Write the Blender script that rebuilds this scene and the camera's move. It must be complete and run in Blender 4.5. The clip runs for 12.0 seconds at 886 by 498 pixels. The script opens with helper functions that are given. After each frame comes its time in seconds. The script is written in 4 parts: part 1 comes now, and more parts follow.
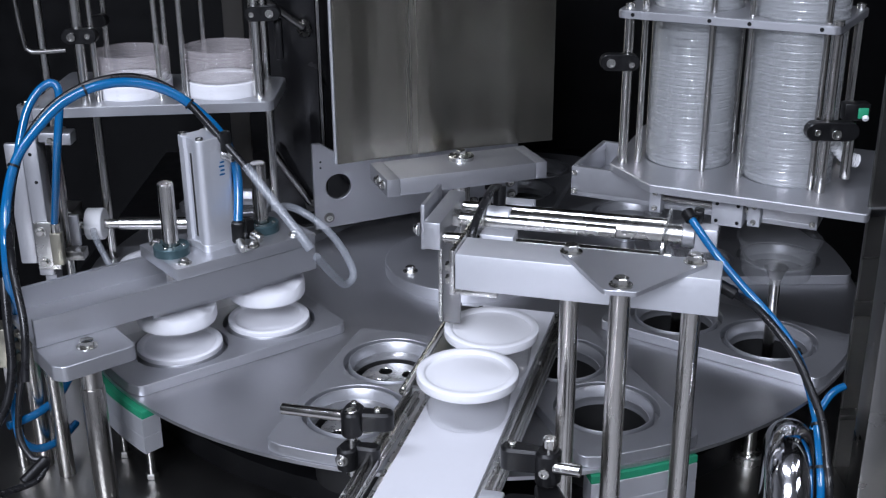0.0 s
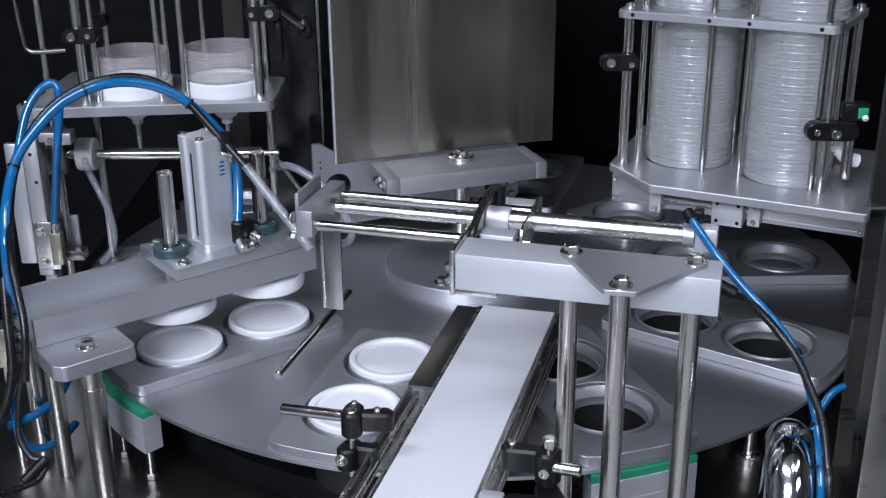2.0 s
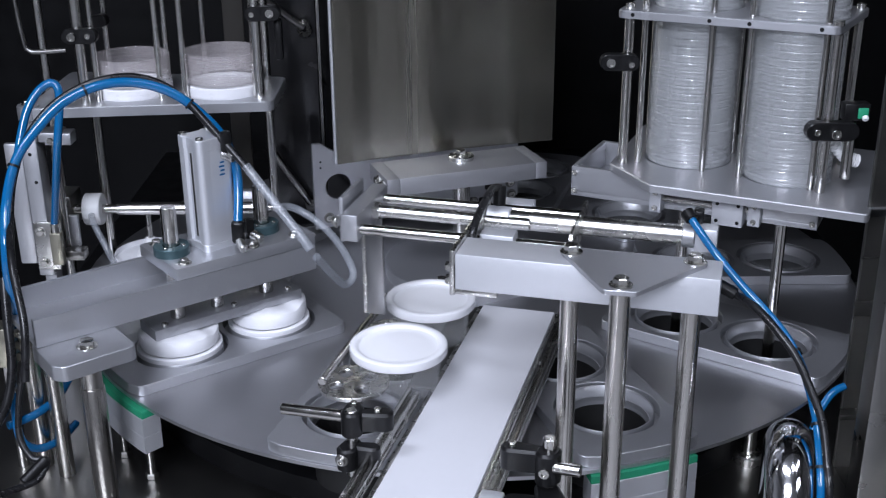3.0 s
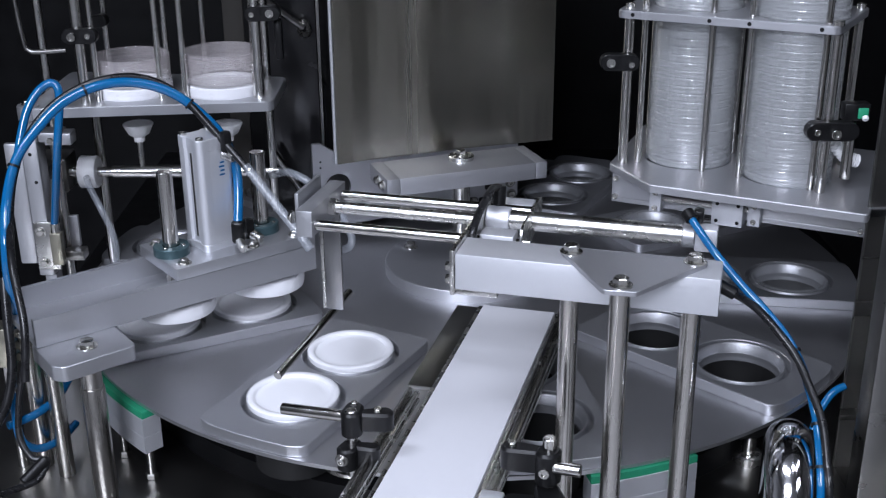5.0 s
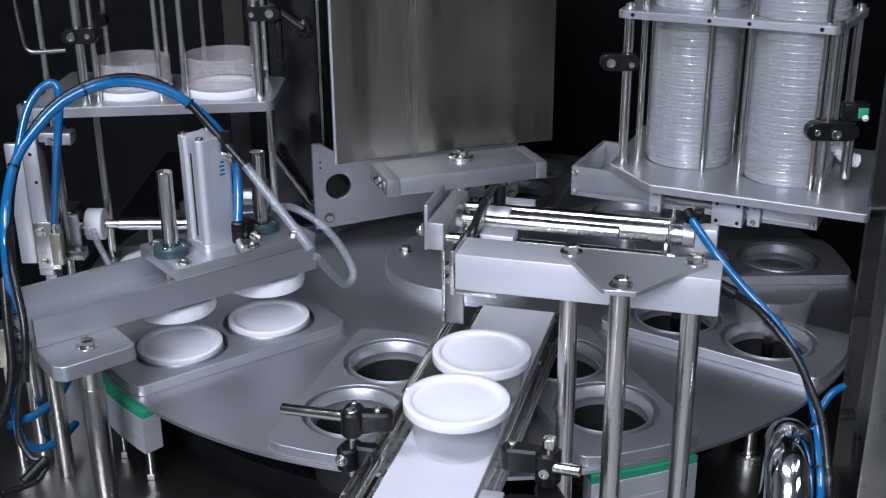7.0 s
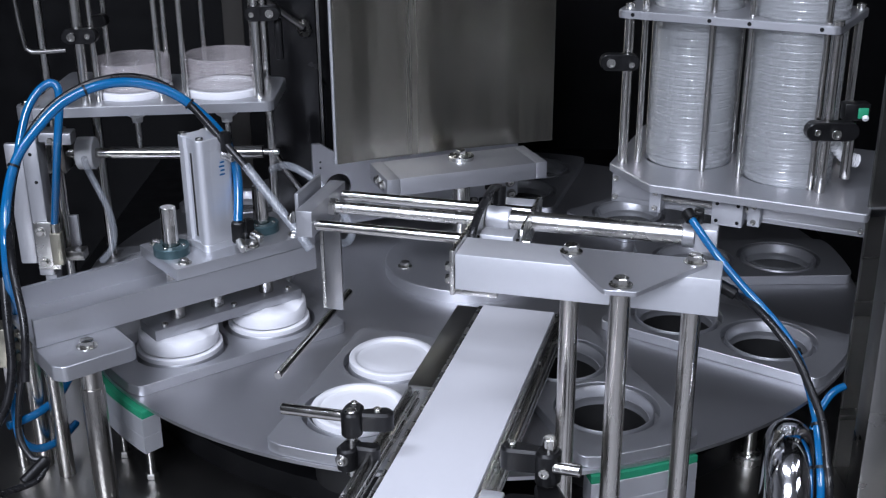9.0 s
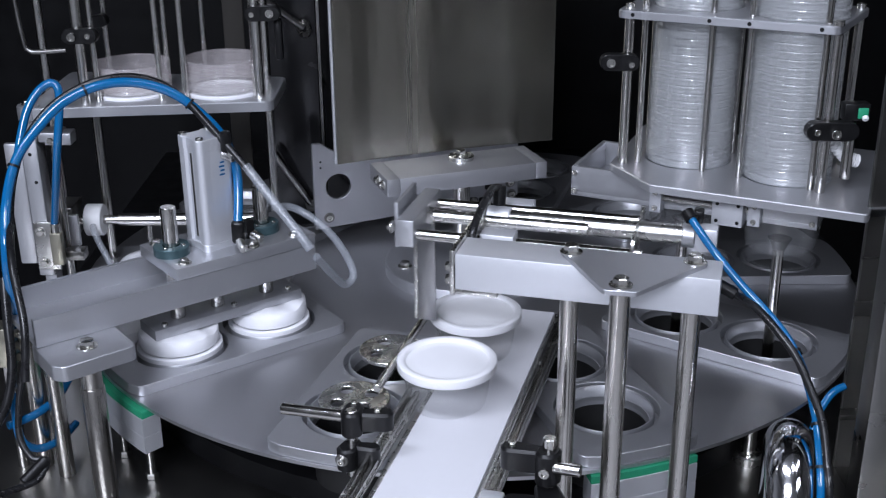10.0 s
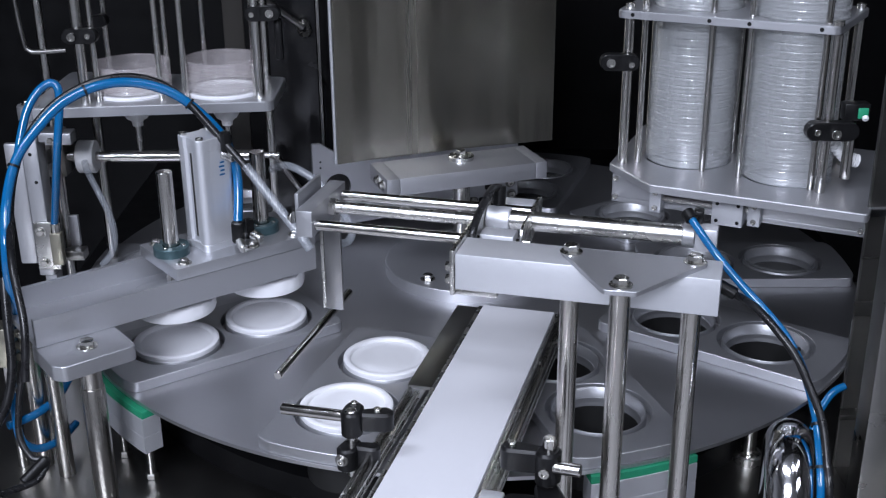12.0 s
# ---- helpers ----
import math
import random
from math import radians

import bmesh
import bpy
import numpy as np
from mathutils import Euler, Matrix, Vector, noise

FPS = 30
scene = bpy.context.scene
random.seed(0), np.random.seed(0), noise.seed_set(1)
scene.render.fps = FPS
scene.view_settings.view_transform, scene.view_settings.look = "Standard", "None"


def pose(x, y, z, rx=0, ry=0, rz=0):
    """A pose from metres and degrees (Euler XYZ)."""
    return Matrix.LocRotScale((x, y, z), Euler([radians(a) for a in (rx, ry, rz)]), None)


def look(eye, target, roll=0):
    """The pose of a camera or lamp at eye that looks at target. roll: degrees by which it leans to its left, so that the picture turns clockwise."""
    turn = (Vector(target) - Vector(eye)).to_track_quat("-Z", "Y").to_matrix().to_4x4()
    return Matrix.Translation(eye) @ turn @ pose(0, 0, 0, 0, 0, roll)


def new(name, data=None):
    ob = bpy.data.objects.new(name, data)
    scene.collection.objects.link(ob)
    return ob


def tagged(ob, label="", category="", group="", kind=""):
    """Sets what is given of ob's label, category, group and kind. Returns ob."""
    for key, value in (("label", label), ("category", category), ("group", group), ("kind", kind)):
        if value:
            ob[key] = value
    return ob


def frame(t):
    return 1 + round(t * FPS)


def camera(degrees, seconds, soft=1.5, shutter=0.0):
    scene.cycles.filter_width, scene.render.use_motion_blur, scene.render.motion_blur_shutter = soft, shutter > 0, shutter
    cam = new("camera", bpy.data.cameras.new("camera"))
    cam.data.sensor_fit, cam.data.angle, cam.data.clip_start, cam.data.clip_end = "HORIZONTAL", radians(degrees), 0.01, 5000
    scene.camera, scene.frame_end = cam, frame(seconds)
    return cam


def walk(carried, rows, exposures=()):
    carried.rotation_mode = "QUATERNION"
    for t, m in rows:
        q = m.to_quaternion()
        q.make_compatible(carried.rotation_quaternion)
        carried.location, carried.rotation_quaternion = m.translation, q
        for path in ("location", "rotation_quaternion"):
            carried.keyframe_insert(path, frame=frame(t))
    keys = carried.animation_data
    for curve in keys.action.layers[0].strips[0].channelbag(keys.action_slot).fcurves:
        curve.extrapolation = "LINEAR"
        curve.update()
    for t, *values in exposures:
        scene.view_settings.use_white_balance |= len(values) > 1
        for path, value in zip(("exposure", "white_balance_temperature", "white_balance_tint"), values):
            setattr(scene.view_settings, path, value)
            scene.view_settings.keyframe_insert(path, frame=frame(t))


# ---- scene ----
cam = camera(41.92, 12.0, soft=1.2, shutter=0.5)
EYE = (-0.0295, -1.4094, 0.5961)
CAM_POSE = Matrix.Translation(EYE) @ Matrix.Rotation(radians(90 - 22.04), 4, "X") @ Matrix.Rotation(radians(-0.42), 4, "Z")
walk(cam, [(0.0, CAM_POSE), (12.0, CAM_POSE)])

# ---- light ----
world = bpy.data.worlds.new("world")
scene.world = world
world.use_nodes = True
world.node_tree.nodes["Background"].inputs[0].default_value = (0.92, 0.93, 0.95, 1)
world.node_tree.nodes["Background"].inputs[1].default_value = 0.012
scene.view_settings.exposure = 0.0


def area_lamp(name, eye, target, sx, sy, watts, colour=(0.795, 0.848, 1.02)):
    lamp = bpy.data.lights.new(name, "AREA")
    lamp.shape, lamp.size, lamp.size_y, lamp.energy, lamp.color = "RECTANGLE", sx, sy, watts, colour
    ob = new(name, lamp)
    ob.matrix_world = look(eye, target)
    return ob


area_lamp("hall_light", (-0.9, -1.6, 2.6), (-0.1, -0.2, 0.0), 1.5, 0.4, 52)
area_lamp("hall_light", (0.9, -1.5, 2.6), (0.2, -0.2, 0.0), 1.2, 0.4, 15)
# Unseen lamp added at front left to brighten faces towards the camera.
area_lamp("front_fill_light", (-0.8, -3.0, 1.75), (0.0, -0.3, 0.1), 1.4, 0.7, 99)

# ---- materials ----


def material(name, colour, rough=0.4, metal=0.0, scale=40.0, vary=0.08, bump=0.02, stretch=(1, 1, 1), rough_vary=0.08,
             coat=0.0, transmission=0.0, ior=1.45, large=6.0, spec=0.5):
    m = bpy.data.materials.new(name)
    m.use_nodes = True
    nt = m.node_tree
    b = nt.nodes["Principled BSDF"]
    b.inputs["Metallic"].default_value = metal
    b.inputs["Coat Weight"].default_value = coat
    b.inputs["Transmission Weight"].default_value = transmission
    b.inputs["IOR"].default_value = ior
    b.inputs["Specular IOR Level"].default_value = spec
    tc = nt.nodes.new("ShaderNodeTexCoord")
    mp = nt.nodes.new("ShaderNodeMapping")
    mp.inputs["Scale"].default_value = stretch
    nt.links.new(tc.outputs["Object"], mp.inputs["Vector"])
    fine = nt.nodes.new("ShaderNodeTexNoise")
    fine.inputs["Scale"].default_value, fine.inputs["Detail"].default_value = scale, 6
    nt.links.new(mp.outputs["Vector"], fine.inputs["Vector"])
    wide = nt.nodes.new("ShaderNodeTexNoise")
    wide.inputs["Scale"].default_value, wide.inputs["Detail"].default_value = large, 3
    nt.links.new(tc.outputs["Object"], wide.inputs["Vector"])
    add = nt.nodes.new("ShaderNodeMath")
    add.operation = "ADD"
    nt.links.new(fine.outputs["Fac"], add.inputs[0])
    nt.links.new(wide.outputs["Fac"], add.inputs[1])
    ramp = nt.nodes.new("ShaderNodeMapRange")
    ramp.inputs["From Min"].default_value, ramp.inputs["From Max"].default_value = 0.6, 1.4
    ramp.inputs["To Min"].default_value, ramp.inputs["To Max"].default_value = 1 - vary, 1 + vary
    nt.links.new(add.outputs[0], ramp.inputs["Value"])
    mul = nt.nodes.new("ShaderNodeVectorMath")
    mul.operation = "SCALE"
    mul.inputs[0].default_value = colour
    nt.links.new(ramp.outputs[0], mul.inputs["Scale"])
    nt.links.new(mul.outputs[0], b.inputs["Base Color"])
    rr = nt.nodes.new("ShaderNodeMapRange")
    rr.inputs["From Min"].default_value, rr.inputs["From Max"].default_value = 0.3, 0.7
    rr.inputs["To Min"].default_value, rr.inputs["To Max"].default_value = max(0.02, rough - rough_vary), rough + rough_vary
    nt.links.new(fine.outputs["Fac"], rr.inputs["Value"])
    nt.links.new(rr.outputs[0], b.inputs["Roughness"])
    if bump:
        bp = nt.nodes.new("ShaderNodeBump")
        bp.inputs["Strength"].default_value, bp.inputs["Distance"].default_value = bump * 10, 0.0004
        nt.links.new(fine.outputs["Fac"], bp.inputs["Height"])
        nt.links.new(bp.outputs[0], b.inputs["Normal"])
    return m


def clear_plastic(name, tint, solid, rough, gloss=0.04):
    """Thin clear plastic: mostly see-through, a milky share, gloss by the angle."""
    m = bpy.data.materials.new(name)
    m.use_nodes = True
    nt = m.node_tree
    out = nt.nodes["Material Output"]
    b = nt.nodes["Principled BSDF"]
    b.inputs["Base Color"].default_value = (*tint, 1)
    b.inputs["Roughness"].default_value = 0.5
    b.inputs["Specular IOR Level"].default_value = 0.0
    n = nt.nodes.new("ShaderNodeTexNoise")
    n.inputs["Scale"].default_value = 60
    r = nt.nodes.new("ShaderNodeMapRange")
    r.inputs["To Min"].default_value, r.inputs["To Max"].default_value = solid * 0.85, solid * 1.15
    nt.links.new(n.outputs["Fac"], r.inputs["Value"])
    tr = nt.nodes.new("ShaderNodeBsdfTransparent")
    mix = nt.nodes.new("ShaderNodeMixShader")
    nt.links.new(r.outputs[0], mix.inputs[0])
    nt.links.new(tr.outputs[0], mix.inputs[1])
    nt.links.new(b.outputs[0], mix.inputs[2])
    face = nt.nodes.new("ShaderNodeLayerWeight")
    face.inputs["Blend"].default_value = 0.5
    steep = nt.nodes.new("ShaderNodeMath")
    steep.operation = "POWER"
    steep.inputs[1].default_value = 4.0
    nt.links.new(face.outputs["Facing"], steep.inputs[0])
    fr = nt.nodes.new("ShaderNodeMapRange")
    fr.inputs["To Min"].default_value, fr.inputs["To Max"].default_value = gloss, gloss + 0.45
    nt.links.new(steep.outputs[0], fr.inputs["Value"])
    gl = nt.nodes.new("ShaderNodeBsdfGlossy")
    gl.inputs["Roughness"].default_value = rough
    top = nt.nodes.new("ShaderNodeMixShader")
    nt.links.new(fr.outputs[0], top.inputs[0])
    nt.links.new(mix.outputs[0], top.inputs[1])
    nt.links.new(gl.outputs[0], top.inputs[2])
    nt.links.new(top.outputs[0], out.inputs["Surface"])
    return m


STEEL_TABLE = material("brushed_table_steel", (0.6, 0.6, 0.618), 0.44, 1.0, 300, 0.03, 0.001, rough_vary=0.03, large=7)
STEEL = material("polished_steel", (0.62, 0.61, 0.585), 0.27, 1.0, 60, 0.04, 0.0, rough_vary=0.04)
BOLT = material("bolt_steel", (0.55, 0.54, 0.51), 0.26, 1.0, 60, 0.05, 0.0, rough_vary=0.05)
POST_STEEL = material("brushed_steel_post", (0.52, 0.5, 0.47), 0.27, 1.0, 80, 0.06, 0.001, (1, 1, 0.08), rough_vary=0.06)
STEEL_ROD = material("ground_steel_rod", (0.54, 0.525, 0.5), 0.18, 1.0, 80, 0.05, 0.001, (1, 1, 0.1), rough_vary=0.05)
# Paler copy of the rod steel, in place of light missing on far rods.
ROD_PALE = material("pale_steel_rod", (0.75, 0.74, 0.71), 0.24, 1.0, 80, 0.05, 0.001, (1, 1, 0.1), rough_vary=0.05)
# Brushed steel; its upright colour streaks also stand in for reflected bands.
STEEL_SHEET = material("brushed_hopper_steel", (0.37, 0.352, 0.303), 0.24, 1.0, 3, 0.14, 0.0, (5, 5, 0.03), 0.05, large=0.6)
tang = STEEL_SHEET.node_tree.nodes.new("ShaderNodeCombineXYZ")
tang.inputs["Z"].default_value = 1.0
sheet = STEEL_SHEET.node_tree.nodes["Principled BSDF"]
sheet.inputs["Anisotropic"].default_value = 0.9
STEEL_SHEET.node_tree.links.new(tang.outputs[0], sheet.inputs["Tangent"])
STEEL_DECK = material("dull_deck_steel", (0.235, 0.23, 0.22), 0.34, 1.0, 25, 0.03, 0.0, rough_vary=0.03)
BLADE = material("dull_blade_steel", (0.34, 0.34, 0.345), 0.36, 1.0, 120, 0.06, 0.002, (1, 1, 0.1))
BROWN_SHEET = material("dull_brown_sheet", (0.05, 0.046, 0.04), 0.55, 0.0, 30, 0.1, 0.01)
VALVE = material("dull_nickel", (0.4, 0.38, 0.31), 0.38, 1.0, 60, 0.1, 0.004)
STEEL_DARK = material("dark_frame_steel", (0.24, 0.235, 0.225), 0.33, 1.0, 30, 0.08, 0.002)
STEEL_MIRROR = material("mirror_steel", (0.3, 0.298, 0.29), 0.05, 1.0, 9, 0.01, 0, rough_vary=0.02)
CHROME = material("chrome", (0.72, 0.72, 0.74), 0.11, 1.0, 20, 0.03, 0, rough_vary=0.03)
ALU = material("satin_aluminium", (0.49, 0.496, 0.517), 0.42, 0.85, 350, 0.03, 0.003, rough_vary=0.05, large=9)
ALU_PALE = material("bead_blasted_aluminium", (0.68, 0.69, 0.72), 0.48, 0.7, 350, 0.03, 0.004, rough_vary=0.05, large=9)
NYLON = material("white_nylon", (0.8, 0.8, 0.8), 0.45, 0, 50, 0.04, 0.01)
LID_WHITE = material("white_lid_plastic", (0.82, 0.82, 0.84), 0.34, 0, 30, 0.012, 0.0)
PAD_WHITE = material("white_foam_pad", (0.84, 0.84, 0.86), 0.75, 0, 70, 0.05, 0.1)
BELT = material("white_conveyor_belt", (0.71, 0.71, 0.74), 0.5, 0, 160, 0.02, 0.004, large=9)
BLACK_PLASTIC = material("black_plastic", (0.006, 0.006, 0.0065), 0.36, 0, 120, 0.2, 0.03, spec=0.35)
BLACK_RUBBER = material("black_hose", (0.01, 0.01, 0.011), 0.3, 0, 80, 0.2, 0.02)
BLUE_HOSE = material("blue_hose", (0.003, 0.108, 0.28), 0.16, 0, 60, 0.06, 0.01, coat=0.5)
GREEN = material("green_plastic", (0.02, 0.27, 0.14), 0.45, 0, 60, 0.08, 0.02)
TEAL = material("dark_teal_bearing", (0.05, 0.09, 0.1), 0.35, 0.4, 60, 0.1, 0.02)
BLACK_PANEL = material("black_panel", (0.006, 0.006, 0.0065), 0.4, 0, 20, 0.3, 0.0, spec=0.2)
BLACK_GLOSS = material("black_glass_panel", (0.014, 0.014, 0.015), 0.22, 0, 12, 0.2, 0.0)
# Black of the seat liners stands in for the darkness deep in the holes.
BLACK_HOLE = material("black_hole_shade", (0.01, 0.01, 0.01), 0.6, 0, 40, 0.2, 0.02)
WALL_GREY = material("painted_hall_wall", (0.4, 0.4, 0.4), 0.7, 0, 12, 0.06, 0.02, large=1.5)
CEILING_GREY = material("dark_hall_ceiling", (0.12, 0.12, 0.12), 0.8, 0, 12, 0.06, 0.02, large=1.5)
FLOOR_GREY = material("sealed_concrete", (0.6, 0.6, 0.605), 0.4, 0, 18, 0.08, 0.03, large=2)
CUP_CLEAR = clear_plastic("clear_cup_plastic", (0.8, 0.82, 0.84), 0.035, 0.12, 0.03)
STACK_CLEAR = clear_plastic("nested_cup_plastic", (0.64, 0.66, 0.67), 0.25, 0.13, 0.1)
LID_CLEAR = clear_plastic("clear_lid_plastic", (0.78, 0.72, 0.72), 0.2, 0.1, 0.12)
TUBE_CLEAR = clear_plastic("milky_silicone_tube", (0.42, 0.45, 0.49), 0.26, 0.2, 0.035)

# ---- helpers for shapes ----


def thing(name, label, category, m=None, group="", kind=""):
    ob = new(name)
    ob.empty_display_size = 0.02
    if m is not None:
        ob.matrix_world = m
    return tagged(ob, label, category, group, kind)


def finish(bm, smooth=40):
    bmesh.ops.remove_doubles(bm, verts=bm.verts, dist=1e-6)
    bmesh.ops.recalc_face_normals(bm, faces=bm.faces)
    for f in bm.faces:
        f.smooth = True
    for e in bm.edges:
        if len(e.link_faces) == 2 and e.calc_face_angle(0) > radians(smooth):
            e.smooth = False


def part(name, bm, mat, parent=None, label="", m=None, kind=""):
    finish(bm)
    data = bpy.data.meshes.new(name)
    bm.to_mesh(data)
    bm.free()
    data.materials.append(mat)
    ob = new(name, data)
    if parent is not None:
        ob.parent = parent
    if m is not None:
        ob.matrix_basis = m
    return tagged(ob, label, "", "", kind)


def share(ob, m, parent=None):
    """Another object on the same mesh."""
    o = new(ob.name.split(".")[0], ob.data)
    o.parent = parent if parent is not None else ob.parent
    o.matrix_basis = m
    if "label" in ob:
        o["label"] = ob["label"]
    return o


def box(lo, hi, bevel=0.0, seg=2, bm=None):
    b = bmesh.new()
    bmesh.ops.create_cube(b, size=1)
    for v in b.verts:
        v.co = [lo[i] + (v.co[i] + 0.5) * (hi[i] - lo[i]) for i in range(3)]
    if bevel:
        bmesh.ops.bevel(b, geom=list(b.edges), offset=bevel, segments=seg, affect="EDGES", profile=0.5)
    return merge(bm, b)


def merge(bm, b, m=None):
    if m is not None:
        bmesh.ops.transform(b, matrix=m, verts=b.verts)
    if bm is None:
        return b
    data = bpy.data.meshes.new("tmp")
    b.to_mesh(data)
    b.free()
    bm.from_mesh(data)
    bpy.data.meshes.remove(data)
    return bm


def lathe(profile, n=40, bm=None, m=None, close=False):
    """Turn (radius, z) points about z."""
    b = bmesh.new()
    rings = []
    for r, z in profile:
        if r < 1e-6:
            rings.append([b.verts.new((0, 0, z))])
        else:
            rings.append([b.verts.new((r * math.cos(2 * math.pi * i / n), r * math.sin(2 * math.pi * i / n), z)) for i in range(n)])
    pairs = list(zip(rings, rings[1:])) + ([(rings[-1], rings[0])] if close else [])
    for a, c in pairs:
        for i in range(n):
            j = (i + 1) % n
            if len(a) == 1 and len(c) == 1:
                continue
            if len(a) == 1:
                b.faces.new((a[0], c[i], c[j]))
            elif len(c) == 1:
                b.faces.new((a[i], a[j], c[0]))
            else:
                b.faces.new((a[i], a[j], c[j], c[i]))
    return merge(bm, b, m)


def align(a, c):
    """A pose at a whose z axis runs to c."""
    d = Vector(c) - Vector(a)
    return Matrix.Translation(a) @ d.to_track_quat("Z", "Y").to_matrix().to_4x4()


def rod(a, c, r, n=24, bevel=0.0008, bm=None):
    h = (Vector(c) - Vector(a)).length
    k = min(bevel, r * 0.4)
    return lathe([(0, 0), (r - k, 0), (r, k), (r, h - k), (r - k, h), (0, h)], n, bm, align(a, c))


def hexbolt(r=0.006, h=0.005, washer=0.009):
    bm = lathe([(0, 0), (washer, 0), (washer, 0.0012), (0, 0.0012)], 24)
    b = lathe([(0, 0.001), (r, 0.001), (r, h), (r * 0.85, h + 0.0008), (0, h + 0.0008)], 6)
    return merge(bm, b)


def socket_screw(r=0.004, h=0.004):
    return lathe([(0, 0), (r, 0), (r, h - 0.0004), (r - 0.0004, h), (r * 0.55, h), (r * 0.5, h * 0.5), (0, h * 0.5)], 16)


def rounded(points, radius, seg=5):
    """A flat outline with its corners rounded."""
    out = []
    n = len(points)
    for i in range(n):
        p, a, c = Vector(points[i]), Vector(points[i - 1]), Vector(points[(i + 1) % n])
        d1, d2 = (a - p).normalized(), (c - p).normalized()
        half = d1.angle(d2) / 2
        k = min(radius / math.tan(half), (a - p).length * 0.45, (c - p).length * 0.45)
        s, e = p + d1 * k, p + d2 * k
        for j in range(seg + 1):
            u = j / seg
            out.append((1 - u) ** 2 * s + 2 * u * (1 - u) * p + u * u * e)
    return [(v.x, v.y) for v in out]


def ring_points(x, y, r, n=40):
    return [(x + r * math.cos(2 * math.pi * i / n), y + r * math.sin(2 * math.pi * i / n)) for i in range(n)]


def slab(outline, z0, z1, holes=(), bevel=0.0, bm=None, m=None):
    """A flat plate with holes."""
    b = bmesh.new()
    edges = []
    for loop in (outline, *holes):
        vs = [b.verts.new((x, y, z0)) for x, y in loop]
        edges += [b.edges.new((vs[i - 1], vs[i])) for i in range(len(vs))]
    bmesh.ops.triangle_fill(b, use_beauty=True, use_dissolve=False, edges=edges)
    bmesh.ops.recalc_face_normals(b, faces=b.faces)
    got = bmesh.ops.extrude_face_region(b, geom=list(b.faces))
    for v in got["geom"]:
        if isinstance(v, bmesh.types.BMVert):
            v.co.z = z1
    bmesh.ops.recalc_face_normals(b, faces=b.faces)
    if bevel:
        rim = [e for e in b.edges if len(e.link_faces) == 2 and e.calc_face_angle(0) > 1.2 and abs(e.verts[0].co.z - e.verts[1].co.z) < 1e-7 and abs(e.verts[0].co.z - max(z0, z1)) < 1e-6]
        bmesh.ops.bevel(b, geom=rim, offset=bevel, segments=1, affect="EDGES")
    return merge(bm, b, m)


def smooth_path(points, per=8):
    pts = [Vector(p) for p in points]
    out = []
    for i in range(len(pts) - 1):
        p0, p1, p2, p3 = pts[max(i - 1, 0)], pts[i], pts[i + 1], pts[min(i + 2, len(pts) - 1)]
        for j in range(per):
            t = j / per
            out.append(0.5 * (2 * p1 + (p2 - p0) * t + (2 * p0 - 5 * p1 + 4 * p2 - p3) * t * t + (3 * p1 - p0 - 3 * p2 + p3) * t ** 3))
    return out + [pts[-1]]


def hose(points, r, n=12, per=8, bm=None):
    path = smooth_path(points, per)
    b = bmesh.new()
    rings, up = [], Vector((0.13, 0.31, 0.94))
    for i, p in enumerate(path):
        t = (path[min(i + 1, len(path) - 1)] - path[max(i - 1, 0)]).normalized()
        side = t.cross(up).normalized()
        up = side.cross(t).normalized()
        rings.append([b.verts.new(p + r * (math.cos(2 * math.pi * k / n) * side + math.sin(2 * math.pi * k / n) * up)) for k in range(n)])
    for a, c in zip(rings, rings[1:]):
        for k in range(n):
            b.faces.new((a[k], a[(k + 1) % n], c[(k + 1) % n], c[k]))
    b.faces.new(rings[0][::-1])
    b.faces.new(rings[-1])
    return merge(bm, b)


# ---- plan ----
STEP = 36.0
FIRST = -107.47          # direction of the unloading station
R_IN, R_OUT = 0.2975, 0.4106
AXIS = (0.0038, 0.0019, -0.0038)     # the turntable's centre
BENCH = -106.36          # direction by which the fixed units are set out
B_IN, B_OUT = 0.2978, 0.4094
CYCLE = 3.385
DECK = -0.096
BELT_Z = 0.043
LID_DOWN, LID_UP = 0.0127, 0.088
CUP_H = 0.045


def station(k, r):
    """A seat on the turntable at station k."""
    a = radians(FIRST + STEP * k)
    return Vector((AXIS[0] + r * math.cos(a), AXIS[1] + r * math.sin(a), 0))


def bench(k, r):
    """A place on the fixed units round the turntable."""
    a = radians(BENCH + STEP * k)
    return Vector((r * math.cos(a), r * math.sin(a), 0))


UNLOAD = pose(0, 0, 0, 0, 0, -15.6)
PRESS = pose(0, 0, 0, 0, 0, BENCH - STEP)
FILL = pose(0, 0, 0, 0, 0, 19.6)
TOWER = pose(0.292, -0.2, 0, 0, 0, -26)

# ---- the hall and the machine's housing ----
tagged(part("floor", box((-4, -4, -0.95), (4, 3, -0.9)), FLOOR_GREY), "grey sealed concrete hall floor", "floor", kind="structure")
tagged(part("ceiling", box((-4, -4, 2.7), (4, 3, 2.8)), CEILING_GREY), "dark hall ceiling", "ceiling", kind="structure")
tagged(part("wall_north", box((-4, 2.9, -0.9), (4, 3, 2.7)), WALL_GREY), "plain grey hall wall", "wall", kind="structure")
tagged(part("wall_south", box((-4, -4.1, -0.9), (4, -4, 2.7)), WALL_GREY), "plain grey hall wall", "wall", kind="structure")
tagged(part("wall_east", box((4, -4, -0.9), (4.1, 3, 2.7)), WALL_GREY), "plain grey hall wall", "wall", kind="structure")
tagged(part("wall_west", box((-4.1, -4, -0.9), (-4, 3, 2.7)), WALL_GREY), "plain grey hall wall", "wall", kind="structure")


